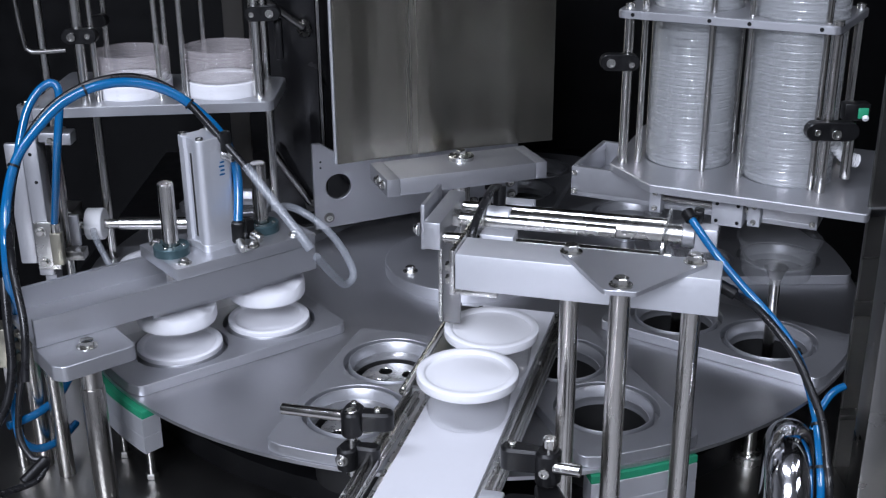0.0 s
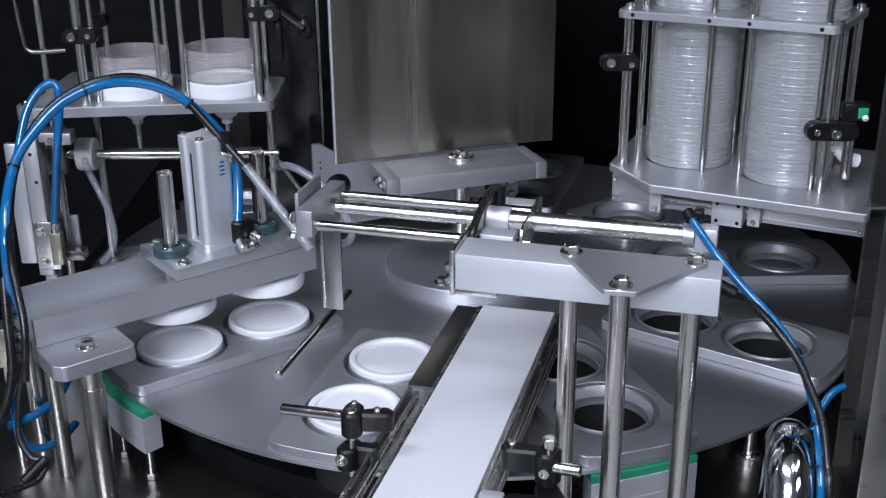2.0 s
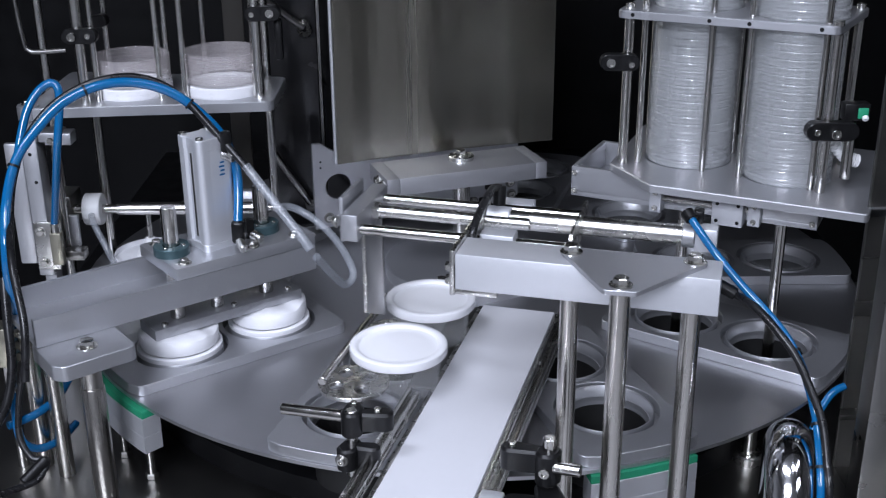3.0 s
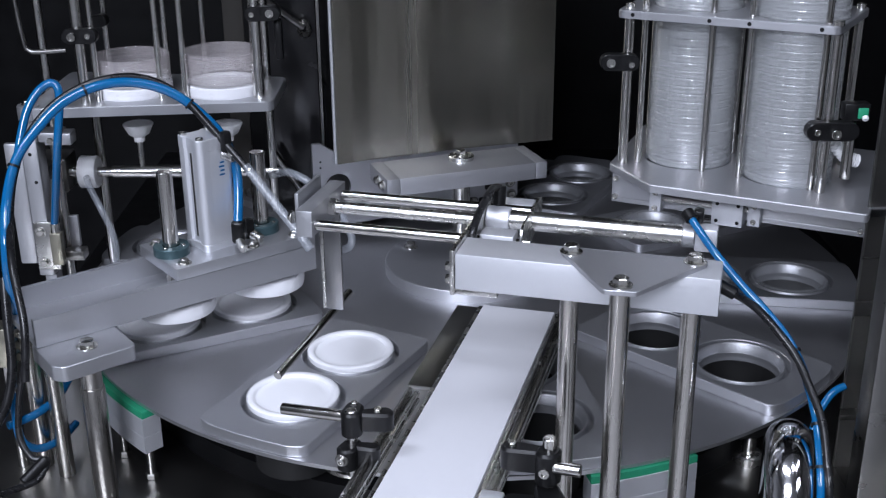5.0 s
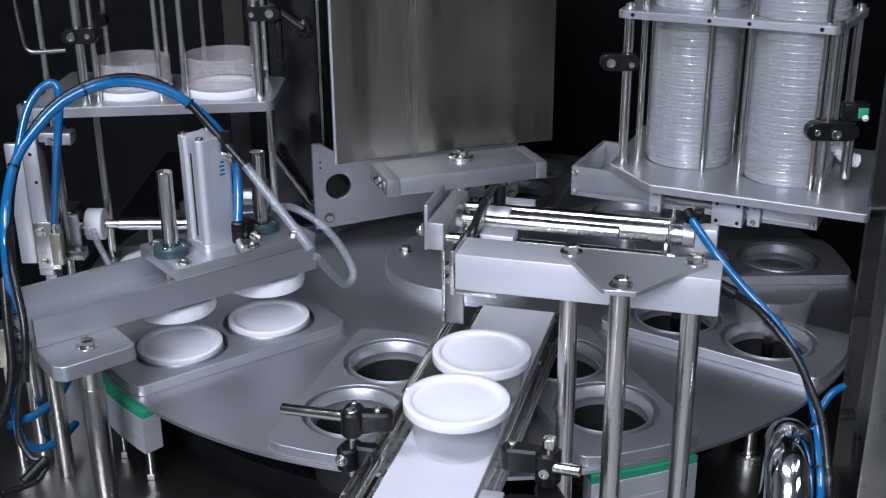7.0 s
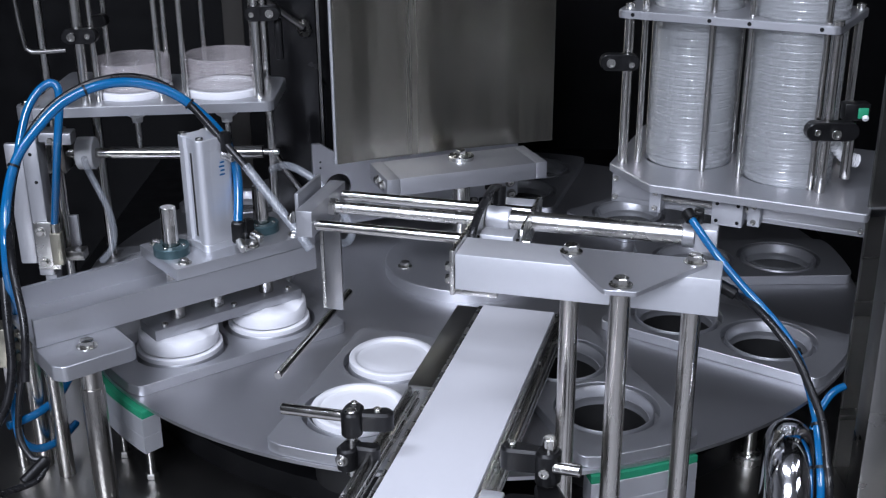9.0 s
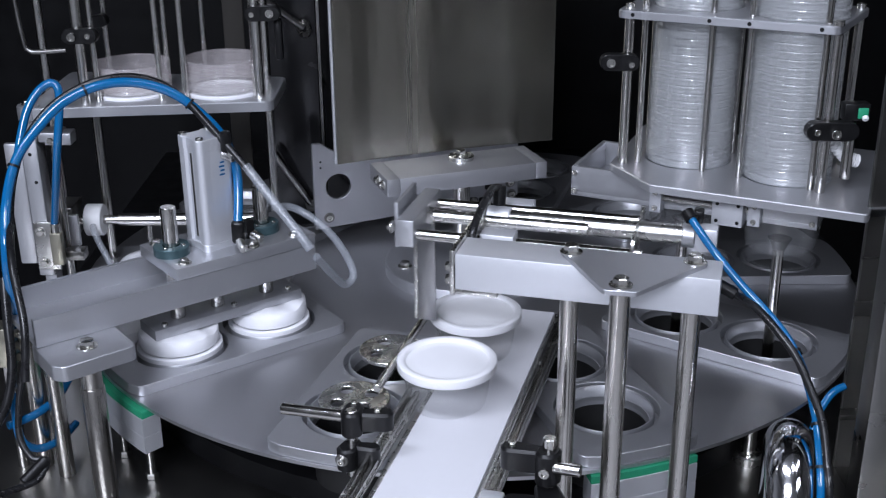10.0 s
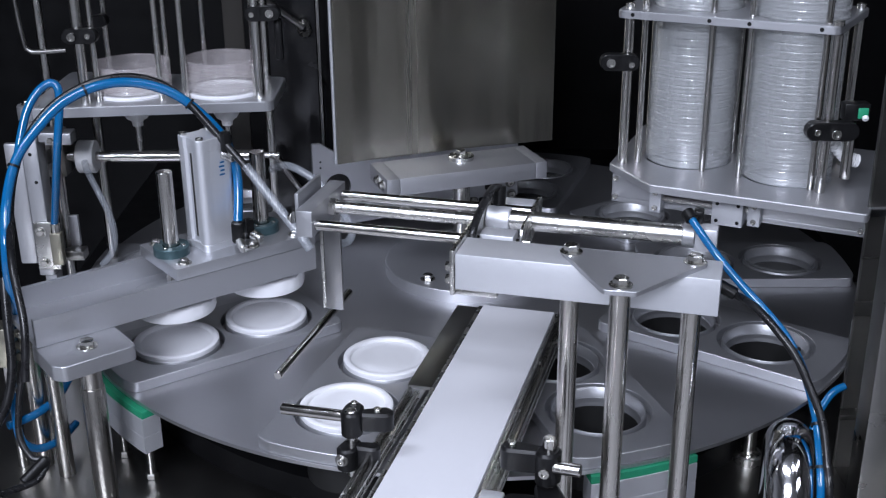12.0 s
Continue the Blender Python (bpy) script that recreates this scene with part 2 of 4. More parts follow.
def build_housing():
    h = thing("machine_housing", "black panelled housing closing the filling machine behind its turntable", "housing")
    part("back_panel", box((-1.1, 0.95, -0.9), (1.1, 0.98, 1.2)), BLACK_PANEL, h)
    part("side_panel", box((-1.13, -0.3, -0.9), (-1.1, 0.98, 1.2)), BLACK_PANEL, h)
    part("side_panel", box((1.1, -0.3, -0.9), (1.13, 0.98, 1.2)), BLACK_PANEL, h)
    # Unseen roof, sized to shade the turntable's back from the hall lamps.
    part("roof_shade_panel", box((-1.13, -0.62, 1.2), (1.13, 0.98, 1.22)), BLACK_PANEL, h)
    part("rear_sheet", box((-0.352, 0.3, -0.09), (-0.322, 0.304, 1.19), 0.001), BROWN_SHEET, h, "dull brown-grey sheet")
    d = thing("machine_deck", "dull stainless steel machine deck under the turntable", "machine deck")
    part("deck_plate", slab(rounded([(-0.62, -0.62), (0.62, -0.62), (0.62, 0.16), (-0.62, 0.16)], 0.03), DECK - 0.012, DECK, bevel=0.001), STEEL_DECK, d)
    part("base_cabinet", box((-0.6, -0.6, -0.9), (0.6, 0.88, DECK - 0.013), 0.004), BLACK_PANEL, d, "dark machine base")
    # Added black body; its colour stands in for shade under table and seats.
    part("shade_drum", lathe([(0, DECK), (0.43, DECK), (0.43, -0.068), (0, -0.068)], 96), BLACK_PANEL, d, "black drum standing in for shade below the turntable")


build_housing()


# ---- turntable ----
def build_table():
    t = thing("turntable", "round brushed steel turntable with ten two-hole mould plates", "turntable", pose(*AXIS))
    holes = []
    for k in range(10):
        for r in (R_IN, R_OUT):
            a = radians(FIRST + STEP * k)
            holes.append(ring_points(r * math.cos(a), r * math.sin(a), 0.044, 32))
    part("disc", slab(ring_points(0, 0, 0.496, 160), -0.004, 0, holes), STEEL_TABLE, t)
    part("hub", lathe([(0, 0), (0.1095, 0), (0.1095, 0.0145), (0.1085, 0.0155), (0, 0.0155)], 96), ALU, t, "raised round steel hub")
    arc = [(0.494 * math.cos(a), 0.494 * math.sin(a)) for a in [radians(-5.4 + 1.2 * i) for i in range(10)]]
    outline = rounded([(0.228, -0.0635), (0.486, -0.0635), *arc, (0.486, 0.0635), (0.228, 0.0635)], 0.012)
    plate = ring = liner = None
    for k in range(10):
        m = pose(0, 0, 0, 0, 0, FIRST + STEP * k)
        if plate is None:
            plate = part("mould_plate", slab(outline, 0.0005, 0.0122, [ring_points(R_IN, 0, 0.0537), ring_points(R_OUT, 0, 0.0537)], 0.0006), ALU, t, "grey aluminium mould plate with two round seats", m)
        else:
            plate = share(plate, m)
        for r in (R_IN, R_OUT):
            mm = m @ pose(r, 0, 0)
            if ring is None:
                ring = part("seat_ring", lathe([(0.0482, 0.0006), (0.0482, 0.0115), (0.0478, 0.012), (0.0466, 0.012), (0.0461, 0.0115), (0.0428, -0.009), (0.0426, -0.03), (0.0435, -0.03), (0.0435, 0.0006)], 48, close=True), ALU, t, "turned aluminium seat ring", mm)
                liner = part("liner", lathe([(0.0425, -0.0082), (0.0425, -0.06), (0.041, -0.06), (0.0416, -0.0082)], 40, close=True), BLACK_HOLE, t, "black liner giving the seat hole its dark inside", mm)
            else:
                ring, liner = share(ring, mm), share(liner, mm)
    bolt = None
    for i in range(3):
        a = radians(i * 120 - 150)
        mm = pose(0.087 * math.cos(a), 0.087 * math.sin(a), 0.0155, 0, 0, i * 17)
        bolt = part("hub_bolt", hexbolt(0.0065, 0.0065, 0.0095), BOLT, t, "hexagon steel bolt", mm) if bolt is None else share(bolt, mm)
    return t


TABLE = build_table()


# ---- the filling unit ----
def build_fill():
    c = thing("filler_support", "grey aluminium cross arm bolted on the central steel column", "support arm", FILL)
    part("column", rod((-0.006, 0, 0.015), (-0.006, 0, 0.1285), 0.0115, 32), STEEL_ROD, c)
    part("arm_plate", box((-0.103, -0.049, 0.1285), (0.076, 0.025, 0.15), 0.0005), ALU, c)
    for x0, x1 in ((-0.1195, -0.1034), (0.0764, 0.0915)):
        part("end_block", box((x0, -0.049, 0.1285), (x1, 0.025, 0.15), 0.0005), ALU, c)
    for y in (-0.033, -0.013):
        part("side_bolt", hexbolt(0.0048, 0.005, 0.0065), BOLT, c, m=pose(-0.1195, y, 0.1395, 0, -90, 0))
        part("side_bolt", hexbolt(0.0048, 0.005, 0.0065), BOLT, c, m=pose(0.0915, y, 0.1395, 0, 90, 0))
    part("washer", lathe([(0, 0.15), (0.0165, 0.15), (0.0165, 0.1545), (0.0155, 0.1555), (0, 0.1555)], 36), STEEL, c, m=pose(-0.006, 0, 0))
    part("cap_bolt", hexbolt(0.0065, 0.006, 0.009), BOLT, c, m=pose(-0.006, 0, 0.1555))
    part("collar", lathe([(0, 0.121), (0.018, 0.121), (0.018, 0.1283), (0, 0.1283)], 32), STEEL, c, m=pose(-0.006, 0, 0))

    g = thing("side_plate", "grey aluminium guide plate with a round cut-out behind the turntable hub", "plate", FILL @ pose(0, 0.164, 0, 90, 0, 0))
    out = rounded([(-0.162, 0.016), (0.143, 0.03), (0.143, 0.115), (-0.11, 0.112), (-0.15, 0.14), (-0.162, 0.14)], 0.002, 2)
    part("sheet", slab(out, -0.003, 0.003, [ring_points(-0.127, 0.076, 0.018, 36)], 0.0006), ALU, g)
    for x, y in ((-0.142, 0.032), (0.133, 0.033), (0.131, 0.051)):
        part("screw", socket_screw(0.0048, 0.004), BOLT, g, m=pose(x, y, 0.003))
        part("screw_washer", lathe([(0.0048, 0), (0.0075, 0), (0.0075, 0.0008), (0.0048, 0.0008)], 24, close=True), STEEL_DARK, g, "dark washer", pose(x, y, 0.003))
    # Black discs on the sheet stand in for shade inside small holes.
    for x, y in ((-0.151, 0.114), (-0.1512, 0.1055)):
        part("hole_disc", rod((x, y, 0.0028), (x, y, 0.0034), 0.0015, 12, 0.0001), BLACK_PLASTIC, g, "small black disc in place of a shaded hole")
    # Black inlays painted for the shade in the adjusting slots.
    for x, y in ((0.1, 0.0485), (0.0905, 0.029), (0.071, 0.0305)):
        part("slot", slab(rounded([(x - 0.009, y - 0.0048), (x + 0.009, y - 0.0048), (x + 0.009, y + 0.0048), (x - 0.009, y + 0.0048)], 0.0047), 0.0029, 0.0035), BLACK_PLASTIC, g, "black inlay in place of a shaded adjusting slot")
        part("clamp_screw", hexbolt(0.0042, 0.0045, 0.0046), BOLT, g, m=pose(x + 0.003, y, 0.0035))
    part("sensor_plug", box((0.112, 0.034, 0.003), (0.119, 0.05, 0.012), 0.0012), NYLON, g, "small pale cable plug")
    part("lower_strip", box((0.06, 0.0595, 0.0031), (0.14, 0.0655, 0.0085), 0.0006), ALU, g)

    h = thing("hopper", "large brushed stainless steel product hopper with an open dark rear", "hopper", FILL)
    bow = [-0.16 + 0.294 * i / 120 for i in range(121)]

    def wave(x):
        return 0.034 - 0.3 * (x + 0.013) ** 2 + 0.0006 * math.sin(52 * x + 0.6) + 0.00014 * math.sin(117 * x + 2.0) + 0.00002 * math.sin(420 * x)

    bm = slab([(x, wave(x)) for x in bow] + [(x, wave(x) + 0.003) for x in reversed(bow)], 0.152, 0.9)
    part("front_sheet", bm, STEEL_SHEET, h)
    # The fold's pale colour stands in for the light it catches.
    part("side_flange", box((-0.1632, 0.0295, 0.152), (-0.1603, 0.0355, 0.9), 0.0008), ALU_PALE, h, "folded edge, paler in place of its highlight")
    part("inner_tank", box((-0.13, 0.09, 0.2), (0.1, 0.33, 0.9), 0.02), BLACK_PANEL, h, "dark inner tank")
    s = thing("divider_panel", "tall glossy black divider panel beside the hopper", "panel")
    part("panel", box((-0.272, 0.16, -0.09), (-0.2, 0.175, 0.9), 0.002), BLACK_GLOSS, s)
    part("stay_rod", rod((-0.262, 0.14, 0.327), (-0.216, 0.152, 0.288), 0.005), STEEL_DARK, s, "dark stay rod")
    part("stay_washer", lathe([(0.006, 0), (0.0125, 0), (0.0125, 0.003), (0.006, 0.003)], 28, close=True), BOLT, s, "round steel washer", pose(-0.2145, 0.1515, 0.288, 90, 0, -35))
    part("strut", rod((-0.2655, 0.145, 0.114), (-0.2175, 0.152, 0.036), 0.0055), STEEL_ROD, s, "slanting steel strut")
    part("strut_foot", lathe([(0, 0), (0.009, 0), (0.009, 0.004), (0, 0.004)], 24), STEEL, s, m=pose(-0.2165, 0.1515, 0.034, 90, 0, -30))
    part("edge_strip", box((-0.199, 0.158, -0.09), (-0.195, 0.176, 0.9)), STEEL_DARK, s)


build_fill()


# ---- the pushing slide ----
SLIDE_Z = 0.218


def build_slide():
    b = thing("slide_bracket", "grey aluminium beam with triangular top plate on three round steel posts", "bracket", UNLOAD)
    inv = UNLOAD.inverted()
    posts = [inv @ Vector(p) for p in ((0.077, -0.521, 0), (0.108, -0.59, 0), (0.175, -0.545, 0))]
    for i, p in enumerate(posts):
        part("post", rod((p.x, p.y, DECK), (p.x, p.y, 0.2285 if i == 1 else 0.196), 0.0083), POST_STEEL, b, "polished steel post")
    part("beam", box((0.119, -0.499, 0.196), (0.337, -0.458, 0.2285), 0.001), ALU_PALE, b, "pale aluminium beam")
    tri = [(posts[0].x - 0.014, posts[0].y + 0.011), (posts[1].x - 0.012, posts[1].y - 0.012), (posts[1].x + 0.013, posts[1].y - 0.01), (posts[2].x + 0.014, posts[2].y + 0.008)]
    part("top_plate", slab(rounded(tri, 0.006, 4), 0.2288, 0.2328, bevel=0.0005), ALU, b, "thin triangular plate")
    for p in posts:
        part("bolt", hexbolt(0.0065, 0.0065, 0.0095), BOLT, b, m=pose(p.x, p.y, 0.2328, 0, 0, 20))
    part("mount_plate", box((0.114, -0.4995, 0.19), (0.1185, -0.335, 0.2315), 0.0012), STEEL, b, "thin bright steel mounting plate")
    part("mount_foot", box((0.1185, -0.497, 0.1905), (0.155, -0.465, 0.1955), 0.001), STEEL, b)
    for y, z in ((-0.488, 0.212), (-0.488, 0.2)):
        part("side_bolt", hexbolt(0.0048, 0.005, 0.0065), BOLT, b, m=pose(0.114, y, z, 0, -90, 0))
    c = thing("air_cylinder", "round polished air cylinder with bearing blocks on the slide bracket", "air cylinder", UNLOAD)
    z = SLIDE_Z
    part("barrel", rod((0.14, -0.379, z), (0.303, -0.379, z), 0.009), STEEL, c)
    part("front_cap", rod((0.1187, -0.379, z), (0.141, -0.379, z), 0.0115), ALU_PALE, c)
    part("rear_cap", box((0.309, -0.388, z - 0.012), (0.329, -0.37, z + 0.01), 0.002), ALU_PALE, c)
    part("cap_ring", rod((0.298, -0.379, z), (0.3092, -0.379, z), 0.0112), ALU, c)
    for y in (-0.428, -0.345):
        part("bearing_block", box((0.125, y - 0.01, z - 0.014), (0.156, y + 0.01, z + 0.006), 0.0015), ALU_PALE, c)
    part("speed_valve", box((0.306, -0.376, z + 0.01), (0.315, -0.362, z + 0.022), 0.002), BLACK_PLASTIC, c)

    part("speed_fitting", rod((0.128, -0.372, z + 0.01), (0.128, -0.368, z + 0.028), 0.006, 16), BLACK_PLASTIC, c, "black push-in fitting")
    part("sensor_lead", hose([(0.128, -0.368, z + 0.026), (0.124, -0.385, z + 0.03), (0.122, -0.42, z + 0.022), (0.1215, -0.445, z + 0.012), (0.122, -0.455, z - 0.005)], 0.0036), BLACK_RUBBER, c, "black lead")
    p = thing("pusher", "sliding steel pusher with twin rods and a hanging blade", "pusher", UNLOAD)
    part("end_block", box((0.008, -0.437, -0.014), (0.024, -0.345, 0.012), 0.0012), ALU, p)
    part("guide_rod", rod((0.024, -0.428, -0.004), (0.218, -0.428, -0.004), 0.005), STEEL_ROD, p)
    part("guide_rod", rod((0.024, -0.357, 0.001), (0.218, -0.357, 0.001), 0.005), STEEL_ROD, p)
    part("piston_rod", rod((0.024, -0.388, 0.0), (0.175, -0.388, 0.0), 0.0058), STEEL, p)
    part("piston_nut", lathe([(0, 0), (0.009, 0), (0.009, 0.006), (0, 0.006)], 6), STEEL, p, m=pose(0.0242, -0.388, 0, 0, 90, 0))
    part("stop_plate", slab(rounded([(-0.048, -0.014), (0.048, -0.014), (0.048, 0.014), (-0.048, 0.014)], 0.0138, 8), -0.001, 0.001), STEEL, p, "thin steel stop plate", pose(0.2195, -0.385, -0.001, 90, 0, 90))
    part("stop_nut", rod((0.2207, -0.428, -0.004), (0.228, -0.428, -0.004), 0.0048, 6), STEEL, p)
    part("back_strip", box((0.0005, -0.42, -0.022), (0.0045, -0.36, 0.022), 0.001), ALU, p, "upright steel strip")
    part("blade", box((0.0045, -0.362, -0.122), (0.0225, -0.3585, -0.0143), 0.0005), BLADE, p, "flat steel blade")
    part("blade_flange", box((0.0005, -0.362, -0.122), (0.0042, -0.347, -0.0145), 0.0005), STEEL, p)
    for y in (-0.425, -0.37):
        part("blade_bolt", hexbolt(0.004, 0.004, 0.006), BOLT, p, m=pose(0.0005, y, 0.0, 0, -90, 0))
    part("push_bar", rod((0.0, -0.482, -0.138), (0.0, -0.283, -0.138), 0.0042), STEEL_ROD, p, "thin round push bar")
    return p


PUSHER = build_slide()


# ---- conveyor ----
def build_conveyor():
    c = thing("conveyor", "narrow white belt conveyor with polished steel side rails", "conveyor", UNLOAD)
    z = BELT_Z
    part("belt", box((0.0725, -1.75, z - 0.02), (0.155, -0.2, z), 0.0015), BELT, c, "smooth white belt")
    part("side_frame", box((0.0675, -1.75, z - 0.035), (0.072, -0.2, z - 0.002), 0.0005), STEEL, c)
    part("side_frame", box((0.1555, -1.75, z - 0.035), (0.160, -0.2, z - 0.002), 0.0005), STEEL, c)
    part("transfer_plate", box((0.042, -0.395, z - 0.008), (0.0668, -0.2, z - 0.004), 0.0006), STEEL_DARK, c, "dark steel transfer strip")
    for x in (0.058, 0.168):
        y1 = -0.428 if x < 0.1 else -0.212
        part("rail_base", box((x - 0.0085, -1.75, z + 0.002), (x + 0.0085, y1 - 0.006, z + 0.0055), 0.0006), ROD_PALE, c, "flat steel rail base")
        part("guide_rail", box((x - 0.0055, -1.75, z + 0.0052), (x - 0.0005, y1, z + 0.013), 0.0018, 2), ROD_PALE, c, "polished steel guide rail")
        part("guide_rail", box((x + 0.0012, -1.75, z + 0.0052), (x + 0.0068, y1, z + 0.0095), 0.001), ROD_PALE, c, "polished steel guide rail")
    for y in (-0.75, -1.5):
        for x in (0.085, 0.142):
            part("leg", rod((x, y, -0.9), (x, y, z - 0.02), 0.014), STEEL_ROD, c)


build_conveyor()


# ---- press ----
def extrusion(h, recess=0.0036):
    """Outline of a square profile with round corner ribs and a shallow recess on all sides but one."""
    r = 0.0065
    out = []
    for q in range(4):
        c, s = math.cos(q * math.pi / 2), math.sin(q * math.pi / 2)
        depth = 0.0008 if q == 1 else recess
        pts = [(h - depth, -h + 2.2 * r), (h - depth, h - 2.2 * r), (h - 0.0008, h - 1.9 * r)]
        pts += [(h - r + r * math.cos(radians(a)), h - r + r * math.sin(radians(a))) for a in range(0, 91, 15)]
        pts += [(h - 1.9 * r, h - 0.0008)]
        out += [(c * x - s * y, s * x + c * y) for x, y in pts]
    return out


def build_press():
    f = thing("lid_press", "grey aluminium lid press with air cylinder and two white pads", "press", PRESS)
    # x: outwards from the table's centre, y: across
    prof = [(-0.045, 0.08), (0.045, 0.08), (0.045, 0.11), (0.039, 0.11), (0.039, 0.087), (-0.039, 0.087), (-0.039, 0.11), (-0.045, 0.11)]
    part("channel_beam", slab(prof, 0.255, 0.578, bevel=0.0006, m=Matrix(((0, 0, 1, 0), (1, 0, 0, 0), (0, 1, 0, 0), (0, 0, 0, 1)))), ALU, f, "aluminium channel beam")
    part("head_plate", box((0.255, -0.046, 0.1105), (0.425, 0.046, 0.124), 0.0008), ALU, f)
    part("corner_plate", slab(rounded([(0.497, 0.03), (0.497, 0.098), (0.572, 0.1), (0.58, 0.09), (0.58, 0.03)], 0.008), 0.064, 0.0795, bevel=0.0008), ALU, f)
    POST = PRESS.inverted() @ Vector((-0.437, -0.34, 0))
    part("post", lathe([(0, DECK), (0.012, DECK), (0.012, 0.034), (0.0115, 0.035), (0.0106, 0.035), (0.0106, 0.064), (0, 0.064)], 32), POST_STEEL, f, "stepped steel post", pose(0.537, 0.07, 0))
    part("post", rod((POST.x, POST.y, DECK), (POST.x, POST.y, 0.064), 0.0085), POST_STEEL, f)
    part("post", rod((0.565, -0.03, DECK), (0.565, -0.03, 0.08), 0.0085), POST_STEEL, f)
    part("bolt", hexbolt(0.0075, 0.007, 0.0105), BOLT, f, m=pose(0.537, 0.07, 0.0795))
    for x, y in ((0.41, -0.035), (0.41, 0.035), (0.275, 0.035), (0.33, 0.038)):
        part("bolt", hexbolt(0.005, 0.0045, 0.0075), BOLT, f, m=pose(x, y, 0.124, 0, 0, 15))
    for x in (0.408, 0.297):
        part("bearing_flange", lathe([(0.0095, 0.124), (0.0195, 0.124), (0.0195, 0.133), (0.0185, 0.134), (0.0095, 0.134)], 36, close=True), TEAL, f, "dark teal round bearing flange", pose(x, 0, 0))
        for a in (40, 130, 220, 310):
            part("flange_screw", socket_screw(0.0022, 0.0018), BOLT, f, m=pose(x + 0.0145 * math.cos(radians(a)), 0.0145 * math.sin(radians(a)), 0.134))
    c = part("air_cylinder", slab(extrusion(0.021), 0.008, 0.112), ALU_PALE, f, "tall square aluminium air cylinder", pose(0.36, 0.002, 0.124, 0, 0, 7))
    # Dark strips in the recesses stand in for groove shade.
    for x, y, a in ((0.0176, 0.0, 90), (-0.0176, 0.0, 90)):
        part("slot", box((-0.0014, -0.0004, 0.014), (0.0014, 0.0004, 0.108)), STEEL_DARK, c, "dark strip in place of a shaded sensor slot", pose(x, y, 0, 0, 0, a))
    part("base_cap", slab(extrusion(0.0215, 0.002), 0, 0.0078, bevel=0.0006), ALU_PALE, c)
    part("top_cap", slab(extrusion(0.0213), 0.1122, 0.125, bevel=0.0008), ALU_PALE, c)
    for x in (-0.0155, 0.0155):
        for y in (-0.0155, 0.0155):
            part("tie_screw", socket_screw(0.0042, 0.0025), BOLT, c, "steel socket screw", pose(x, y, 0.125))
    part("air_fitting", rod((-0.008, 0.022, 0.106), (-0.012, 0.036, 0.104), 0.0055, 16), STEEL, c)
    part("air_fitting", rod((-0.032, 0.03, 0.01), (-0.036, 0.042, 0.006), 0.0055, 16), STEEL, c)
    part("elbow", box((-0.037, 0.02, 0.004), (-0.025, 0.031, 0.028), 0.004), BLACK_PLASTIC, c, "black elbow fitting")
    for i in range(4):
        part("print_bar", box((-0.0095, 0.0203, 0.096 - i * 0.0045), (-0.0045 + 0.0015 * (i % 2), 0.0206, 0.0978 - i * 0.0045)), BLUE_HOSE, c, "blue printed bar")
    part("elbow", box((-0.016, 0.02, 0.1), (-0.005, 0.031, 0.132), 0.004), BLACK_PLASTIC, c, "black elbow fitting")
    h = part("press_head", box((0.262, -0.02, 0.0), (0.445, 0.02, 0.012), 0.0008), ALU, f, "moving aluminium cross bar")
    for x in (0.275, 0.345, 0.43):
        part("bar_screw", socket_screw(0.0035, 0.003), BOLT, h, m=pose(x, 0.012, 0.012))
    for x in (0.408, 0.297):
        part("guide_rod", rod((x, 0, 0.012), (x, 0, 0.141), 0.0085), STEEL_ROD, h)
    part("piston_rod", rod((0.36, 0, 0.012), (0.36, 0, 0.09), 0.008), STEEL, h)
    for i, r in enumerate((R_IN, R_OUT)):
        bm = lathe([(0, 0.0), (0.03, 0.0), (0.04, -0.0008), (0.0435, -0.003), (0.0445, -0.007), (0.0443, -0.017), (0.043, -0.0205), (0.038, -0.0215), (0, -0.0215)], 64)
        for v in bm.verts:
            if v.co.z > -0.012 and v.co.xy.length > 0.02:
                v.co.z += 0.0045 * noise.noise((v.co.x * 60 + 7 * i, v.co.y * 60, 1.3)) - 0.001
                v.co.xy *= 1 + 0.03 * noise.noise((v.co.x * 80, v.co.y * 80, 4.1 + i))
        s = PRESS.inverted() @ station(-1, r)
        part("pad", bm, PAD_WHITE, h, "soft white round press pad", pose(s.x, s.y, 0))
    return h


PRESS_HEAD = build_press()


# ---- cups and lids ----
def cup_rim():
    return lathe([(0.0445, 0.0), (0.0462, 0.0), (0.0462, -0.0025), (0.0435, -0.003), (0.0428, -0.001)], 44, close=True)


def cup_body():
    return lathe([(0.0434, -0.0031), (0.0418, -0.012), (0.0385, -0.036), (0.0365, -0.0435), (0.033, -0.045), (0, -0.0445),
                  (0, -0.0437), (0.0325, -0.0441), (0.0357, -0.0428), (0.0377, -0.0357), (0.041, -0.0118), (0.0427, -0.0011)], 44)


def lid_rim():
    return lathe([(0.0392, -0.0012), (0.0403, 0.0008), (0.0418, 0.0014), (0.0462, 0.0014), (0.0474, 0.0005), (0.0475, -0.0068), (0.0471, -0.0075), (0.0464, -0.0072), (0.0463, -0.0008), (0.0415, -0.0004), (0.0405, -0.001), (0.0396, -0.0026)], 64, close=True)


def lid_centre():
    return lathe([(0, -0.0016), (0.03, -0.0018), (0.0365, -0.0022), (0.0394, -0.0014), (0.0394, -0.0026), (0.0365, -0.0034), (0, -0.003)], 64)


def lid_mesh():
    return merge(lid_rim(), lid_centre())


